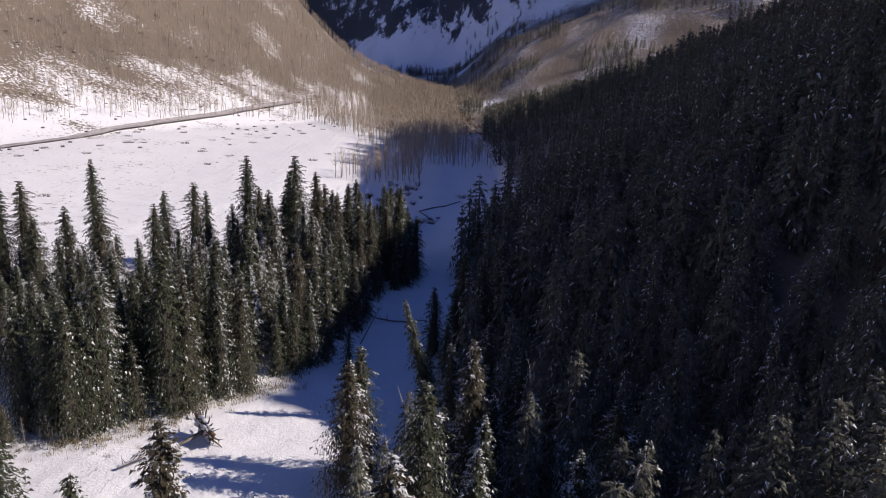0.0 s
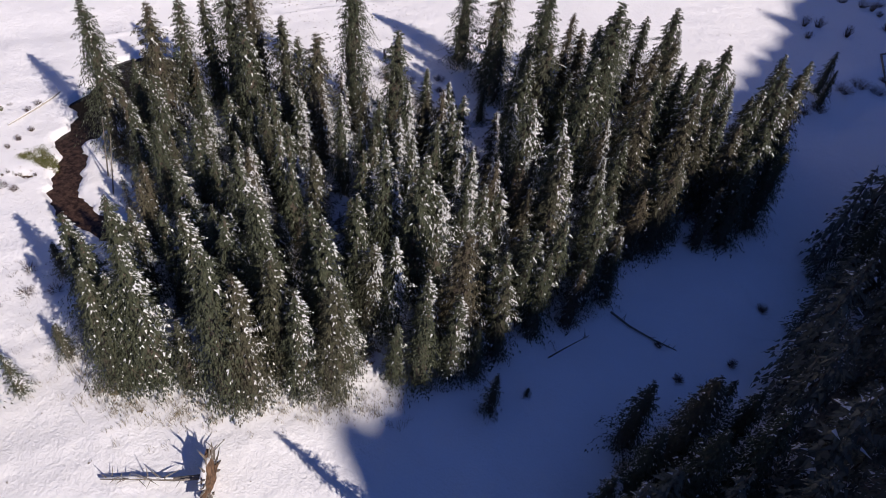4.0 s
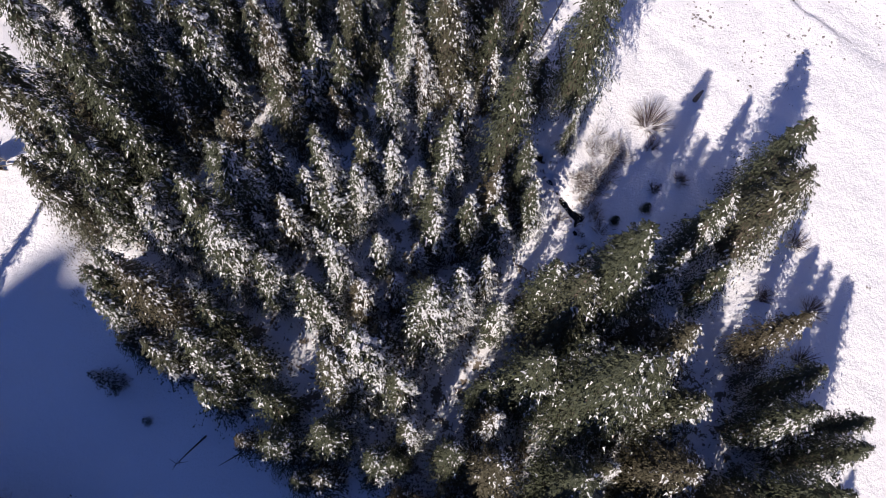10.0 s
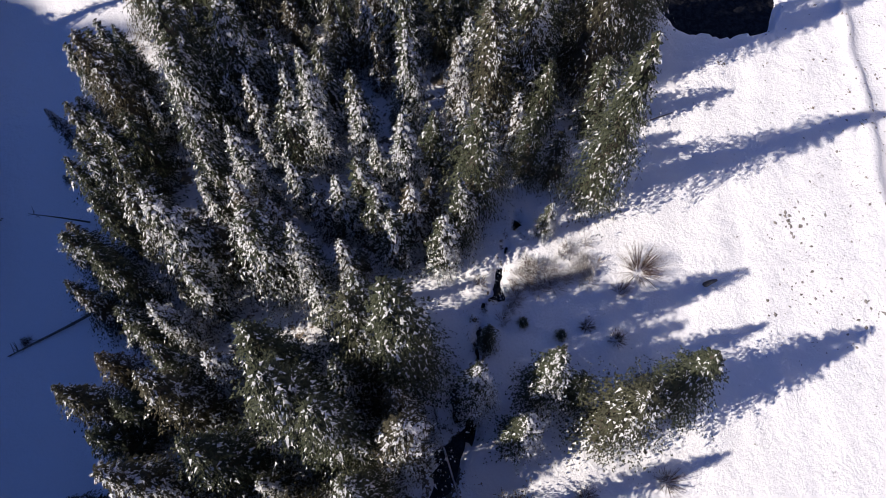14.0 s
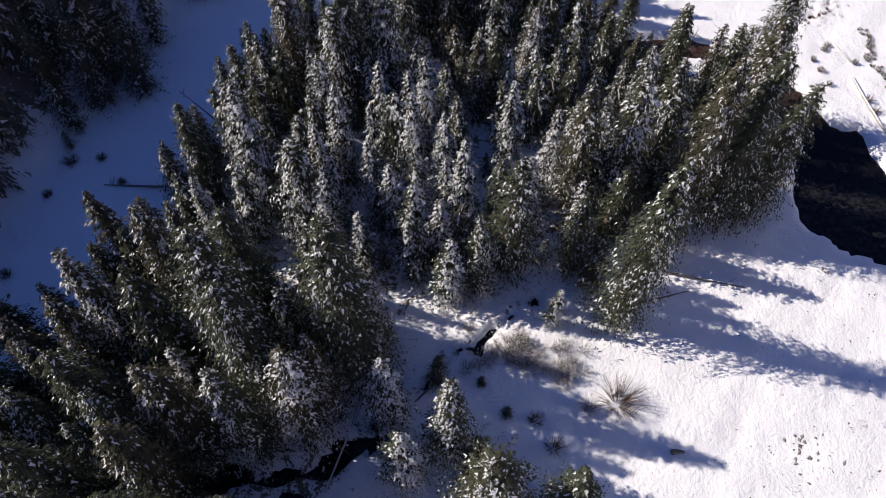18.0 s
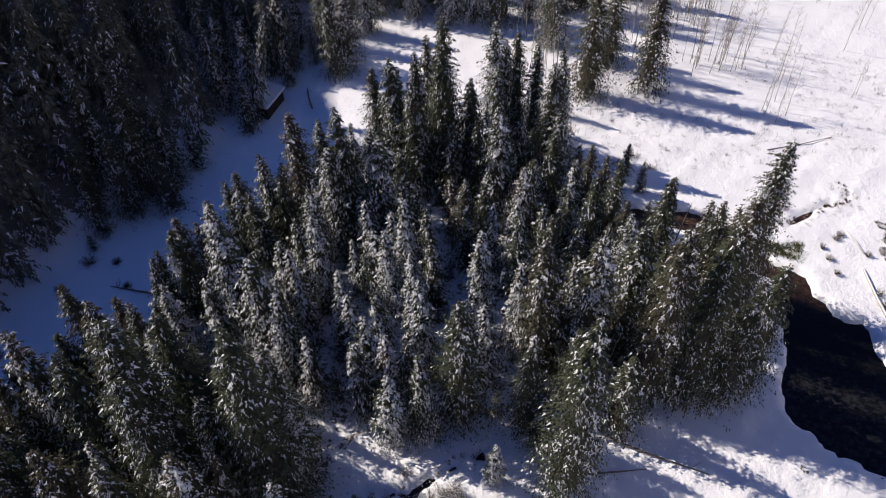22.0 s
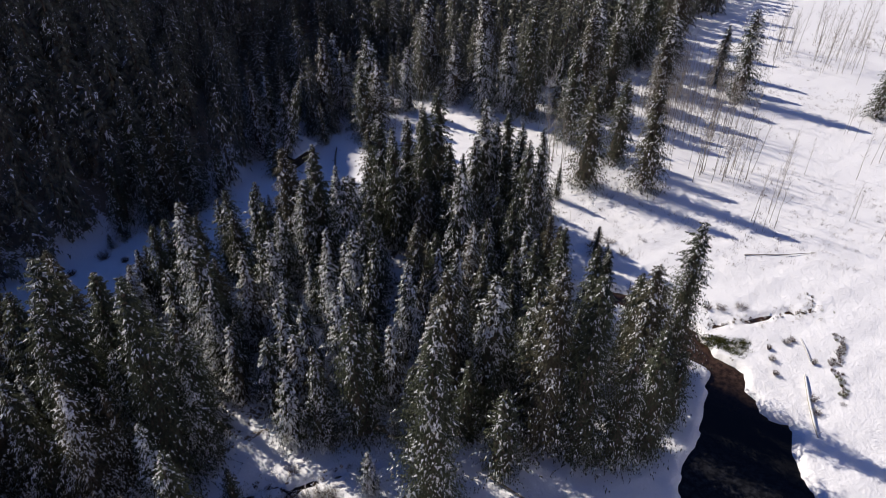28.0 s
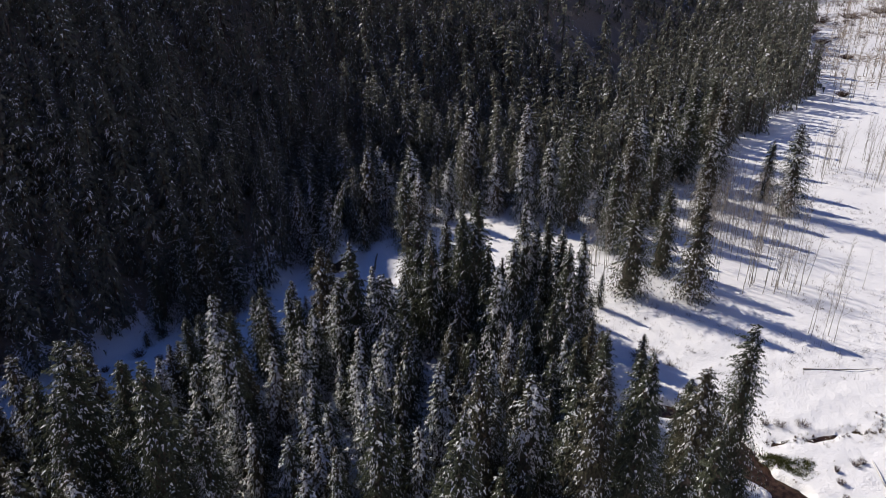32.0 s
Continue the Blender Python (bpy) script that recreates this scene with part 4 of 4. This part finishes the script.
for j in range(34):
    x, y = rng.uniform(-30, -2), rng.uniform(196, 262)
    if x < -24 + 0.35 * abs(y - 230) * 0.3 or -4 < x < 0 and y < 215:
        continue
    shrub(x, y, rng.uniform(1.0, 2.4), rng.uniform(1.2, 2.6), "dark willow shrub in the shade where the valley narrows", SHRUB, 40, 0.035, 10)
for x, y, r in ((-12, -232, 7), (-17, -275, 8), (-4, -250, 6), (-54, -111, 2.6), (-10, -178, 5), (-27, -300, 7), (8, -272, 7), (-30, -210, 4), (-20, -240, 5), (-38, -330, 8), (-45, -178, 3)):
    shrub(x, y, r, 0.32 * r + 1.0, "wide leafless willow thicket on the far meadow", SHRUB, 120, 0.08, 0)


for (ax, ay), (bx, by) in zip(RILL[:-1] + BROOK[:-1], RILL[1:] + BROOK[1:]):
    for s in np.arange(0.1, 1.0, 0.6 / math.hypot(bx - ax, by - ay)):
        shrub(ax + (bx - ax) * s + rng.normal(0, 0.3), ay + (by - ay) * s + rng.normal(0, 0.3), rng.uniform(0.2, 0.42), rng.uniform(0.2, 0.45), "dark low shrub along the narrow water", SHRUB, 22, 0.024, 8)


# dead leaning poles and bare saplings
def pole(name, pts, radii, label, mat=WEATHERED, category="log", snow=False, stubs=0):
    pts = [(x, y, hgt(x, y) + dz) for x, y, dz in pts]
    top = new(name)
    link_mesh("trunk", quick("trunk", *tube(pts, radii, 7), [mat], smooth=True), top)
    P = np.array(pts, float)
    if snow:
        up = P + np.c_[0 * P[:, :2], np.array(radii) * 0.72]
        v, f = tube(up, np.array(radii) * 0.75, 6)
        link_mesh("snow", quick("snow", v, f, [TREE_SNOW], smooth=True), top, "strip of snow along the top")
    for _ in range(stubs):
        s = rng.uniform(0.15, 0.95)
        k = s * (len(P) - 1)
        q = P[int(k)] + (P[min(int(k) + 1, len(P) - 1)] - P[int(k)]) * (k - int(k))
        d = np.array([rng.normal(), rng.normal(), abs(rng.normal()) * 0.7 + 0.1])
        d *= rng.uniform(0.4, 1.1) / np.linalg.norm(d)
        link_mesh("branch", quick("branch", *tube([q, q + d * 0.6, q + d + [0, 0, 0.1]], [radii[0] * 0.3, radii[0] * 0.2, 0.01], 4), [mat]), top)
    return tagged(top, label, category)


pole("fallen_log", [(-10.6, 107.2, 0.5), (-8, 107.3, 0.25), (-5, 107.6, 0.15), (-2.3, 108, 0.1)], [0.14, 0.13, 0.1, 0.05], "dead fallen trunk lying across the shaded snow", stubs=9)
pole("fallen_log", [(-86.0, 70.6, 0.08), (-86.9, 72.5, 0.1), (-87.7, 74.2, 0.1)], [0.06, 0.08, 0.09], "snow-topped fallen log on the open bank", ASPEN_BARK, snow=True)
pole("fallen_log", [(-87.5, 77.1, 0.12), (-88.6, 81.0, 0.15), (-89.7, 84.2, 0.12), (-90.4, 86.0, 0.1)], [0.11, 0.15, 0.15, 0.1], "snow-topped fallen log on the open bank", ASPEN_BARK, snow=True, stubs=2)
pole("fallen_log", [(-63.4, 109.3, 0.35), (-68, 109.6, 0.2), (-73, 109.8, 0.1)], [0.12, 0.1, 0.05], "thin fallen pole in the snow below the spruces", stubs=4)
pole("fallen_log", [(-61.8, 113.9, 0.3), (-64.5, 112.6, 0.2), (-67.4, 111.2, 0.1)], [0.1, 0.09, 0.04], "thin fallen pole in the snow below the spruces", stubs=3)
pole("fallen_log", [(-5.2, 203, 0.1), (-1, 211.5, 0.15), (3, 219, 0.1), (8.5, 233, 0.1)], [0.16, 0.22, 0.2, 0.15], "long dark trunk lying across the shaded flat")
pole("fallen_log", [(-5.2, 203, 0.1), (-3, 197, 0.2), (-0.9, 191.5, 0.1)], [0.2, 0.16, 0.12], "dark trunk lying beside low willows", stubs=4)
pole("fallen_log", [(-8.4, 66.6, 0.3), (-6.8, 64.6, 0.35), (-5.4, 62.4, 0.3)], [0.16, 0.14, 0.1], "dark fallen trunk in the shade beside the spruces", stubs=4)
pole("fallen_log", [(-37.6, 128.4, 0.35), (-36.9, 132.2, 0.3), (-36.4, 136.8, 0.25)], [0.14, 0.12, 0.08], "fallen trunk lying along the brook", stubs=5, snow=True)
pole("fallen_log", [(-43.5, 126, 0.3), (-41, 129.5, 0.2), (-38.5, 131.5, 0.2)], [0.12, 0.1, 0.07], "fallen trunk lying along the brook", stubs=4)
pole("fallen_log", [(-75.9, 56.5, 0.12), (-80, 53.8, 0.1), (-84.4, 50.5, 0.06)], [0.09, 0.07, 0.03], "thin grey pole lying on the open snow", stubs=4)
pole("dead_tree", [(-1.9, 50.6, -0.2), (-2.6, 52.6, 5), (-3.3, 54.1, 8.2), (-4.8, 58.4, 10.3)], [0.15, 0.12, 0.08, 0.03], "leaning leafless dead tree in the shade", ASPEN_BARK, "tree", stubs=6)
for x, y, lx, ly, h in ((-12.5, 97, 3.2, 0.8, 6), (-69.5, 80.5, 1, 1, 9), (-66, 79, -0.5, 2, 8), (-13.5, 101.5, 2.6, -0.6, 5)):
    pole("dead_tree", [(x, y, -0.2), (x + lx * 0.5, y + ly * 0.5, h * 0.5), (x + lx, y + ly, h)], [0.1, 0.07, 0.02], "thin dead leaning pole without needles", WEATHERED, "tree", stubs=7)
pole("stump", [(-65.9, 128.0, -0.1), (-66.1, 128.1, 0.6), (-66.5, 128.3, 1.3)], [0.28, 0.24, 0.12], "dark broken stump sticking out of the snow", category="stump")

# uprooted spruce with its root plate
uproot = new("fallen_tree")
tp = np.array([(-33.2, 57.4, 0.35), (-31, 59.3, 0.5), (-28.4, 61.4, 0.8), (-26.2, 63.4, 1.2)], float)
tp[:, 2] += [hgt(a, b) for a, b in tp[:, :2]]
link_mesh("trunk", quick("trunk", *tube(tp, [0.10, 0.15, 0.19, 0.28], 8), [WEATHERED], smooth=True), uproot)
link_mesh("snow", quick("snow", *tube(tp[:3] + [0, 0, 0.12], [0.09, 0.13, 0.10], 6), [TREE_SNOW], smooth=True), uproot, "snow lying along the trunk")
axis = (tp[-1] - tp[-2]) / np.linalg.norm(tp[-1] - tp[-2])
sidew = np.cross(axis, [0, 0, 1.0])
sidew /= np.linalg.norm(sidew)
upw = np.cross(sidew, axis)
ring_n, pts, fcs = 22, [], []
for layer, (depth, shrink) in enumerate(((-0.12, 0.5), (0.0, 1.0), (0.2, 0.95), (0.34, 0.45))):
    for j in range(ring_n):
        a = j * 2 * math.pi / ring_n
        rr = (1.95 + 0.4 * math.sin(3 * a + 1) + 0.3 * math.sin(7 * a) + rng.uniform(-0.55, 0.55)) * shrink
        pts.append(tp[-1] + axis * (depth + rng.uniform(-0.12, 0.12)) + sidew * rr * math.cos(a) + upw * rr * 0.8 * math.sin(a))
pts += [tp[-1] - axis * 0.25, tp[-1] + axis * 0.42]
for layer in range(3):
    for j in range(ring_n):
        p, q = layer * ring_n + j, layer * ring_n + (j + 1) % ring_n
        fcs += [(p, q, q + ring_n), (p, q + ring_n, p + ring_n)]
for j in range(ring_n):
    fcs += [(4 * ring_n, (j + 1) % ring_n, j), (4 * ring_n + 1, 3 * ring_n + j, 3 * ring_n + (j + 1) % ring_n)]
link_mesh("root_plate", quick("root_plate", pts, np.array(fcs), [ROOT_EARTH]), uproot, "upturned plate of roots and reddish earth")
for j in range(26):
    a = j * 2 * math.pi / 26 + rng.uniform(-0.2, 0.2)
    d = sidew * math.cos(a) + upw * math.sin(a)
    s = tp[-1] + axis * 0.25 + d * 1.5
    link_mesh("root", quick("root", *tube([s, s + d * 0.9 + axis * rng.uniform(-0.2, 0.3), s + d * rng.uniform(1.3, 1.9) + axis * rng.uniform(-0.5, 0.6)], [0.11, 0.07, 0.02], 5), [WEATHERED]), uproot)
caps = []
for j in range(9):
    a = math.pi * (0.12 + 0.76 * j / 8)
    caps.append(tp[-1] + axis * 0.2 + sidew * 2.0 * math.cos(a) + upw * (1.6 + 0.25 * math.sin(5 * a)) * math.sin(a))
link_mesh("snow", quick("snow", *tube(caps, [0.05, 0.2, 0.13, 0.27, 0.16, 0.28, 0.14, 0.2, 0.05], 6), [TREE_SNOW], smooth=True), uproot, "snow caught on the rim of the roots")
lump_v, lump_f = [], []
for j in range(60):
    a, rr = rng.uniform(0, 6.28), rng.uniform(0.3, 2.0)
    c = tp[-1] - axis * 0.16 + sidew * rr * math.cos(a) + upw * rr * 0.8 * math.sin(a)
    d = sidew * rng.normal() + upw * rng.normal()
    d *= rng.uniform(0.12, 0.4) / np.linalg.norm(d)
    lump_v.append(c), lump_f.append(d)
for c, d in zip(lump_v, lump_f):
    link_mesh("snow", quick("snow", *tube([c - d, c + axis * 0.02, c + d], [0.03, rng.uniform(0.07, 0.15), 0.02], 5), [TREE_SNOW], smooth=True), uproot)
for j in range(34):
    s = tp[0] + (tp[-1] - tp[0]) * rng.uniform(0.05, 0.8)
    d = np.array([rng.normal(), rng.normal(), abs(rng.normal()) * 0.8])
    d *= rng.uniform(0.6, 1.6) / np.linalg.norm(d)
    link_mesh("branch", quick("branch", *tube([s, s + d * 0.6, s + d], [0.05, 0.03, 0.008], 4), [WEATHERED]), uproot)
tagged(uproot, "uprooted spruce with upturned roots lying on sunlit snow", "tree")


# ---- shed at the foot of the hill ----
def board_box(name, size, mat, parent, where, turn=0.0, tilt=0.0, label="", bevel=0.02):
    bm = bmesh.new()
    bmesh.ops.create_cube(bm, size=1.0)
    bmesh.ops.scale(bm, vec=size, verts=bm.verts)
    bmesh.ops.bevel(bm, geom=bm.edges[:], offset=bevel, segments=1, affect="EDGES")
    me = bpy.data.meshes.new(name)
    bm.to_mesh(me)
    bm.free()
    me.materials.append(mat)
    ob = link_mesh(name, me, parent, label)
    ob.matrix_local = pose(*where, 0, tilt, turn)
    return ob


shed = new("shed")
shed.matrix_world = pose(-0.4, 68.0, min(hgt(-2.6, 65), hgt(-2.6, 71)) - 0.1, 0, 0, 3)
W_, D_, H_ = 4.4, 5.6, 2.1
for k in range(14):
    board_box("wall_board", (0.06, 0.38, H_ - 0.05 * rng.uniform(0, 1)), DARK_WOOD, shed, (-W_ / 2, -D_ / 2 + 0.2 + 0.4 * k, H_ / 2))
for k in range(14):
    board_box("wall_board", (0.06, 0.38, H_ + 0.7), DARK_WOOD, shed, (W_ / 2, -D_ / 2 + 0.2 + 0.4 * k, H_ / 2 + 0.35))
for sgn in (-1, 1):
    for k in range(11):
        board_box("wall_board", (0.38, 0.06, H_ + 0.3), DARK_WOOD, shed, (-W_ / 2 + 0.2 + 0.4 * k, sgn * D_ / 2, H_ / 2 + 0.12))
board_box("roof", (W_ + 0.8, D_ + 0.7, 0.12), DARK_WOOD, shed, (0, 0, H_ + 0.45), 0, -9, "dark plank roof")
board_box("snow", (W_ + 1.0, D_ + 0.9, 0.46), TREE_SNOW, shed, (0, 0, H_ + 0.70), 0, -9, "thick blanket of snow on the roof", 0.16)
tagged(shed, "low dark timber shed with a snow-covered roof", "shed")


# ---- clutter on the open snow ----
def stones(name, spots, label, mat):
    octa = np.array([(1, 0, 0), (0, 1, 0), (-1, 0, 0), (0, -1, 0), (0, 0, 0.8), (0, 0, -0.5)], float)
    of = np.array([(0, 1, 4), (1, 2, 4), (2, 3, 4), (3, 0, 4), (1, 0, 5), (2, 1, 5), (3, 2, 5), (0, 3, 5)])
    pieces = []
    for x, y, s in spots:
        a = rng.uniform(0, 6.28)
        v = octa * s * rng.uniform(0.6, 1.3, (6, 3)) * [1.3, 0.8, 0.55]
        v = np.stack([v[:, 0] * math.cos(a) - v[:, 1] * math.sin(a) + x, v[:, 0] * math.sin(a) + v[:, 1] * math.cos(a) + y, v[:, 2] + hgt(x, y)], 1)
        pieces.append((v, of, 0))
    v, f, _ = join(pieces)
    return tagged(link_mesh(name, quick(name, v, f, [mat])), label, "stones", kind="stuff")


ss = []
# the tight clumps of bigger pieces stand in for flat patches of low sage
for cx, cy, sx, sy, n, lo, hi in ((-84, 122, 8, 8, 120, 0.03, 0.08), (-76, 134, 6, 6, 90, 0.03, 0.09), (-77.4, 125.9, 1.6, 1.2, 30, 0.08, 0.3), (-73.3, 132.1, 2.2, 1.6, 22, 0.07, 0.24), (-82, 128, 7, 9, 90, 0.04, 0.1), (-96, 122, 4, 10, 200, 0.06, 0.2), (-90, 140, 6, 8, 120, 0.06, 0.2), (-79.1, 136.7, 1.5, 1.2, 18, 0.07, 0.26), (-84, 116, 6, 5, 26, 0.05, 0.14)):
    for _ in range(n):
        ss.append((cx + rng.normal(0, sx), cy + rng.normal(0, sy), rng.uniform(lo, hi)))
stones("stones", ss, "scattered dark stones and clods, and clumps for low sage patches, poking through the snow", ROCK)


def slivers(name, spots, label, mats, category, kind="stuff"):
    """Tufts and thickets: thin upright blades in clumps. A spot: x, y, radius, height, blades, width, material."""
    vs, ix = [], []
    for x, y, r, h, n, w, m in spots:
        a, rr = rng.uniform(0, 6.28, n), r * np.sqrt(rng.uniform(0, 1, n))
        px, py = x + rr * np.cos(a), y + rr * np.sin(a)
        pz = hgt(x, y) - 0.05 + np.zeros(n)
        lean, la = rng.uniform(0, 0.5, n) * h, rng.uniform(0, 6.28, n)
        wa = rng.uniform(0, 6.28, n)
        b = np.stack([px, py, pz], 1)
        o = np.stack([np.cos(wa), np.sin(wa), 0 * wa], 1) * w
        t = b + np.stack([np.cos(la) * lean, np.sin(la) * lean, h * rng.uniform(0.5, 1.1, n)], 1)
        vs.append(np.stack([b - o, b + o, t], 1).reshape(-1, 3))
        ix.append(np.full(n, m))
    v = np.concatenate(vs)
    f = np.arange(len(v)).reshape(-1, 3)
    return tagged(link_mesh(name, quick(name, v, f, mats, np.concatenate(ix))), label, category, kind=kind)


tuft = []
for _ in range(240):
    s = rng.uniform()
    tuft.append((-35 + 15 * s + rng.normal(0, 1.2), 65 + 16 * s + rng.normal(0, 1.0), 0.5, 0.6, 16, 0.02, 0))
for _ in range(110):
    tuft.append((-41 + rng.normal(0, 4), 62.8 + rng.normal(0, 1.5), 0.5, 0.7, 16, 0.02, 0))
for _ in range(330):
    s = rng.uniform()
    tuft.append((-75.6 - 5.0 * s + rng.normal(0, 0.3), 76.9 - 0.6 * s + rng.uniform(-1.4, 1.4) * (0.35 + s), 0.4, 0.22, 18, 0.045, 1))
for _ in range(160):
    tuft.append((rng.uniform(-100, -60), rng.uniform(55, 150), 0.25, 0.3, 6, 0.015, 0))
for line, w in ((BROOK, 1.2), (RILL, 0.8)):
    for (ax, ay), (bx, by) in zip(line[:-1], line[1:]):
        for _ in range(10):
            s = rng.uniform()
            tuft.append((ax + (bx - ax) * s + rng.normal(0, w), ay + (by - ay) * s + rng.normal(0, w), 0.3, 0.35, 12, 0.02, 1 if rng.uniform() < 0.3 else 0))
slivers("grass", tuft, "tufts of dry yellow and mossy grass sticking through snow", [DRY_GRASS, MOSS], "grass")

# ---- far aspens, thickets and sagebrush ----
def far_aspens(name, spots, label):
    vs, ix = [], []
    for x, y, h, n in spots:
        g = hgt(x, y)
        for j in range(2):
            a = rng.uniform(0, 3.14)
            o = np.array([math.cos(a), math.sin(a), 0]) * 0.14
            vs.append(np.array([[x, y, g - 0.3] - o, [x, y, g - 0.3] + o, [x + rng.normal(0, 0.25), y, g + h * 0.95]]))
            ix.append(0)
        u = rng.uniform(0.30, 0.95, n)
        a = rng.uniform(0, 6.28, n)
        L = h * (0.10 + 0.20 * (1 - u))
        b = np.stack([x + 0 * u, y + 0 * u, g + u * h], 1)
        d = np.stack([np.cos(a), np.sin(a), rng.uniform(0.6, 1.6, n)], 1) * L[:, None]
        wa = rng.uniform(0, 6.28, n)
        o = np.stack([np.cos(wa), np.sin(wa), 0 * wa], 1) * 0.085
        vs.append(np.stack([b + d * 0.15 - o, b + d * 0.15 + o, b + d], 1).reshape(-1, 3))
        ix += [1] * n
    v = np.concatenate(vs)
    f = np.arange(len(v)).reshape(-1, 3)
    return tagged(link_mesh(name, quick(name, v, f, [ASPEN_BARK, ASPEN_TWIG], np.array(ix))), label, "forest", kind="stuff")


def field(n, x0, x1, y0, y1, ok):
    out, t = [], 0
    while len(out) < n and t < 40 * n:
        t += 1
        x, y = rng.uniform(x0, x1), rng.uniform(y0, y1)
        if ok(x, y):
            out.append((x, y))
    return out


def foot_of(y):
    return min(-205 + 0.52 * (y - 291), 120)


hang = field(7600, -460, 110, 260, 1150, lambda x, y: 4 + 20 * min(max((-x - 100) / 80, 0), 1) < foot_of(y) - x < 255 and math.sin(x * 0.031 + 1.2 * math.sin(y * 0.017)) + 0.5 * math.sin(y * 0.05 + x * 0.04) > -0.75 - 0.004 * (y - 400))
flat = field(2300, -125, 30, 385, 980, lambda x, y: x > -48 - 0.42 * (min(y, 560) - 420) + 0.32 * max(0, y - 560) and x < 22 - 0.3 * max(0, 430 - y))
rise = field(1500, 90, 470, 820, 1130, lambda x, y: math.sin(x * 0.05 + 2 * math.sin(y * 0.02)) + 0.6 * math.sin(y * 0.06 - x * 0.03) > -0.5)
far_aspens("aspen_woods", [(x, y, rng.uniform(7, 12), 20) for x, y in hang + flat + rise], "leafless tan aspen woods on the sunny slope across the valley")
shade = field(380, -40, 26, 262, 400, lambda x, y: x > -34 + 0.08 * (y - 262) - 8 * math.sin(y * 0.1) and not (-6 < x < 26 and y < 318))
far_aspens("aspen_woods", [(x, y, rng.uniform(8, 13), 22) for x, y in shade], "leafless aspens standing in the shade where the valley narrows")
far_aspens("aspen_woods", [(x, y, rng.uniform(6, 10), 16) for x, y in field(420, -110, 10, -420, -90, lambda x, y: -62 - 0.1 * (y + 90) * 0 < x < edge(y) - 2 or (x < -75 and rng.uniform() < 0.25))], "leafless aspens and brush far down the meadow")
sage = [(x, y, rng.uniform(0.7, 2.6), rng.uniform(0.5, 1.2), 60, 0.09, 0) for x, y in field(420, -360, -40, 140, 560, lambda x, y: x < foot_of(y) + 60 and rng.uniform() < 0.85 or rng.uniform() < 0.12)]
sage += [(x, y, rng.uniform(1.0, 2.2), rng.uniform(1.5, 3.0), 46, 0.05, 1) for x, y in field(420, -45, 36, 480, 800, lambda x, y: x > -42 + 0.05 * (y - 480))]
sage += [(x, y, rng.uniform(1.5, 4), rng.uniform(1.5, 2.8), 60, 0.06, 0) for x, y in field(120, -90, -10, -420, -170, lambda x, y: True)]
sage += [(x, y, rng.uniform(0.2, 0.8), rng.uniform(0.25, 0.8), 14, 0.013, 0) for x, y in field(1500, -110, -48, -60, 66, lambda x, y: waves(np.array(x), np.array(y), 26, 27) > -0.1)]
sage += [(x, y, rng.uniform(0.3, 0.9), rng.uniform(0.2, 0.45), 14, 0.03, 0) for x, y in field(260, -230, -60, 120, 300, lambda x, y: x > foot_of(y) + 20)]
slivers("brush", sage, "low dark sagebrush and reddish willow thickets far off", [SHRUB, ROOT_EARTH], "brush")
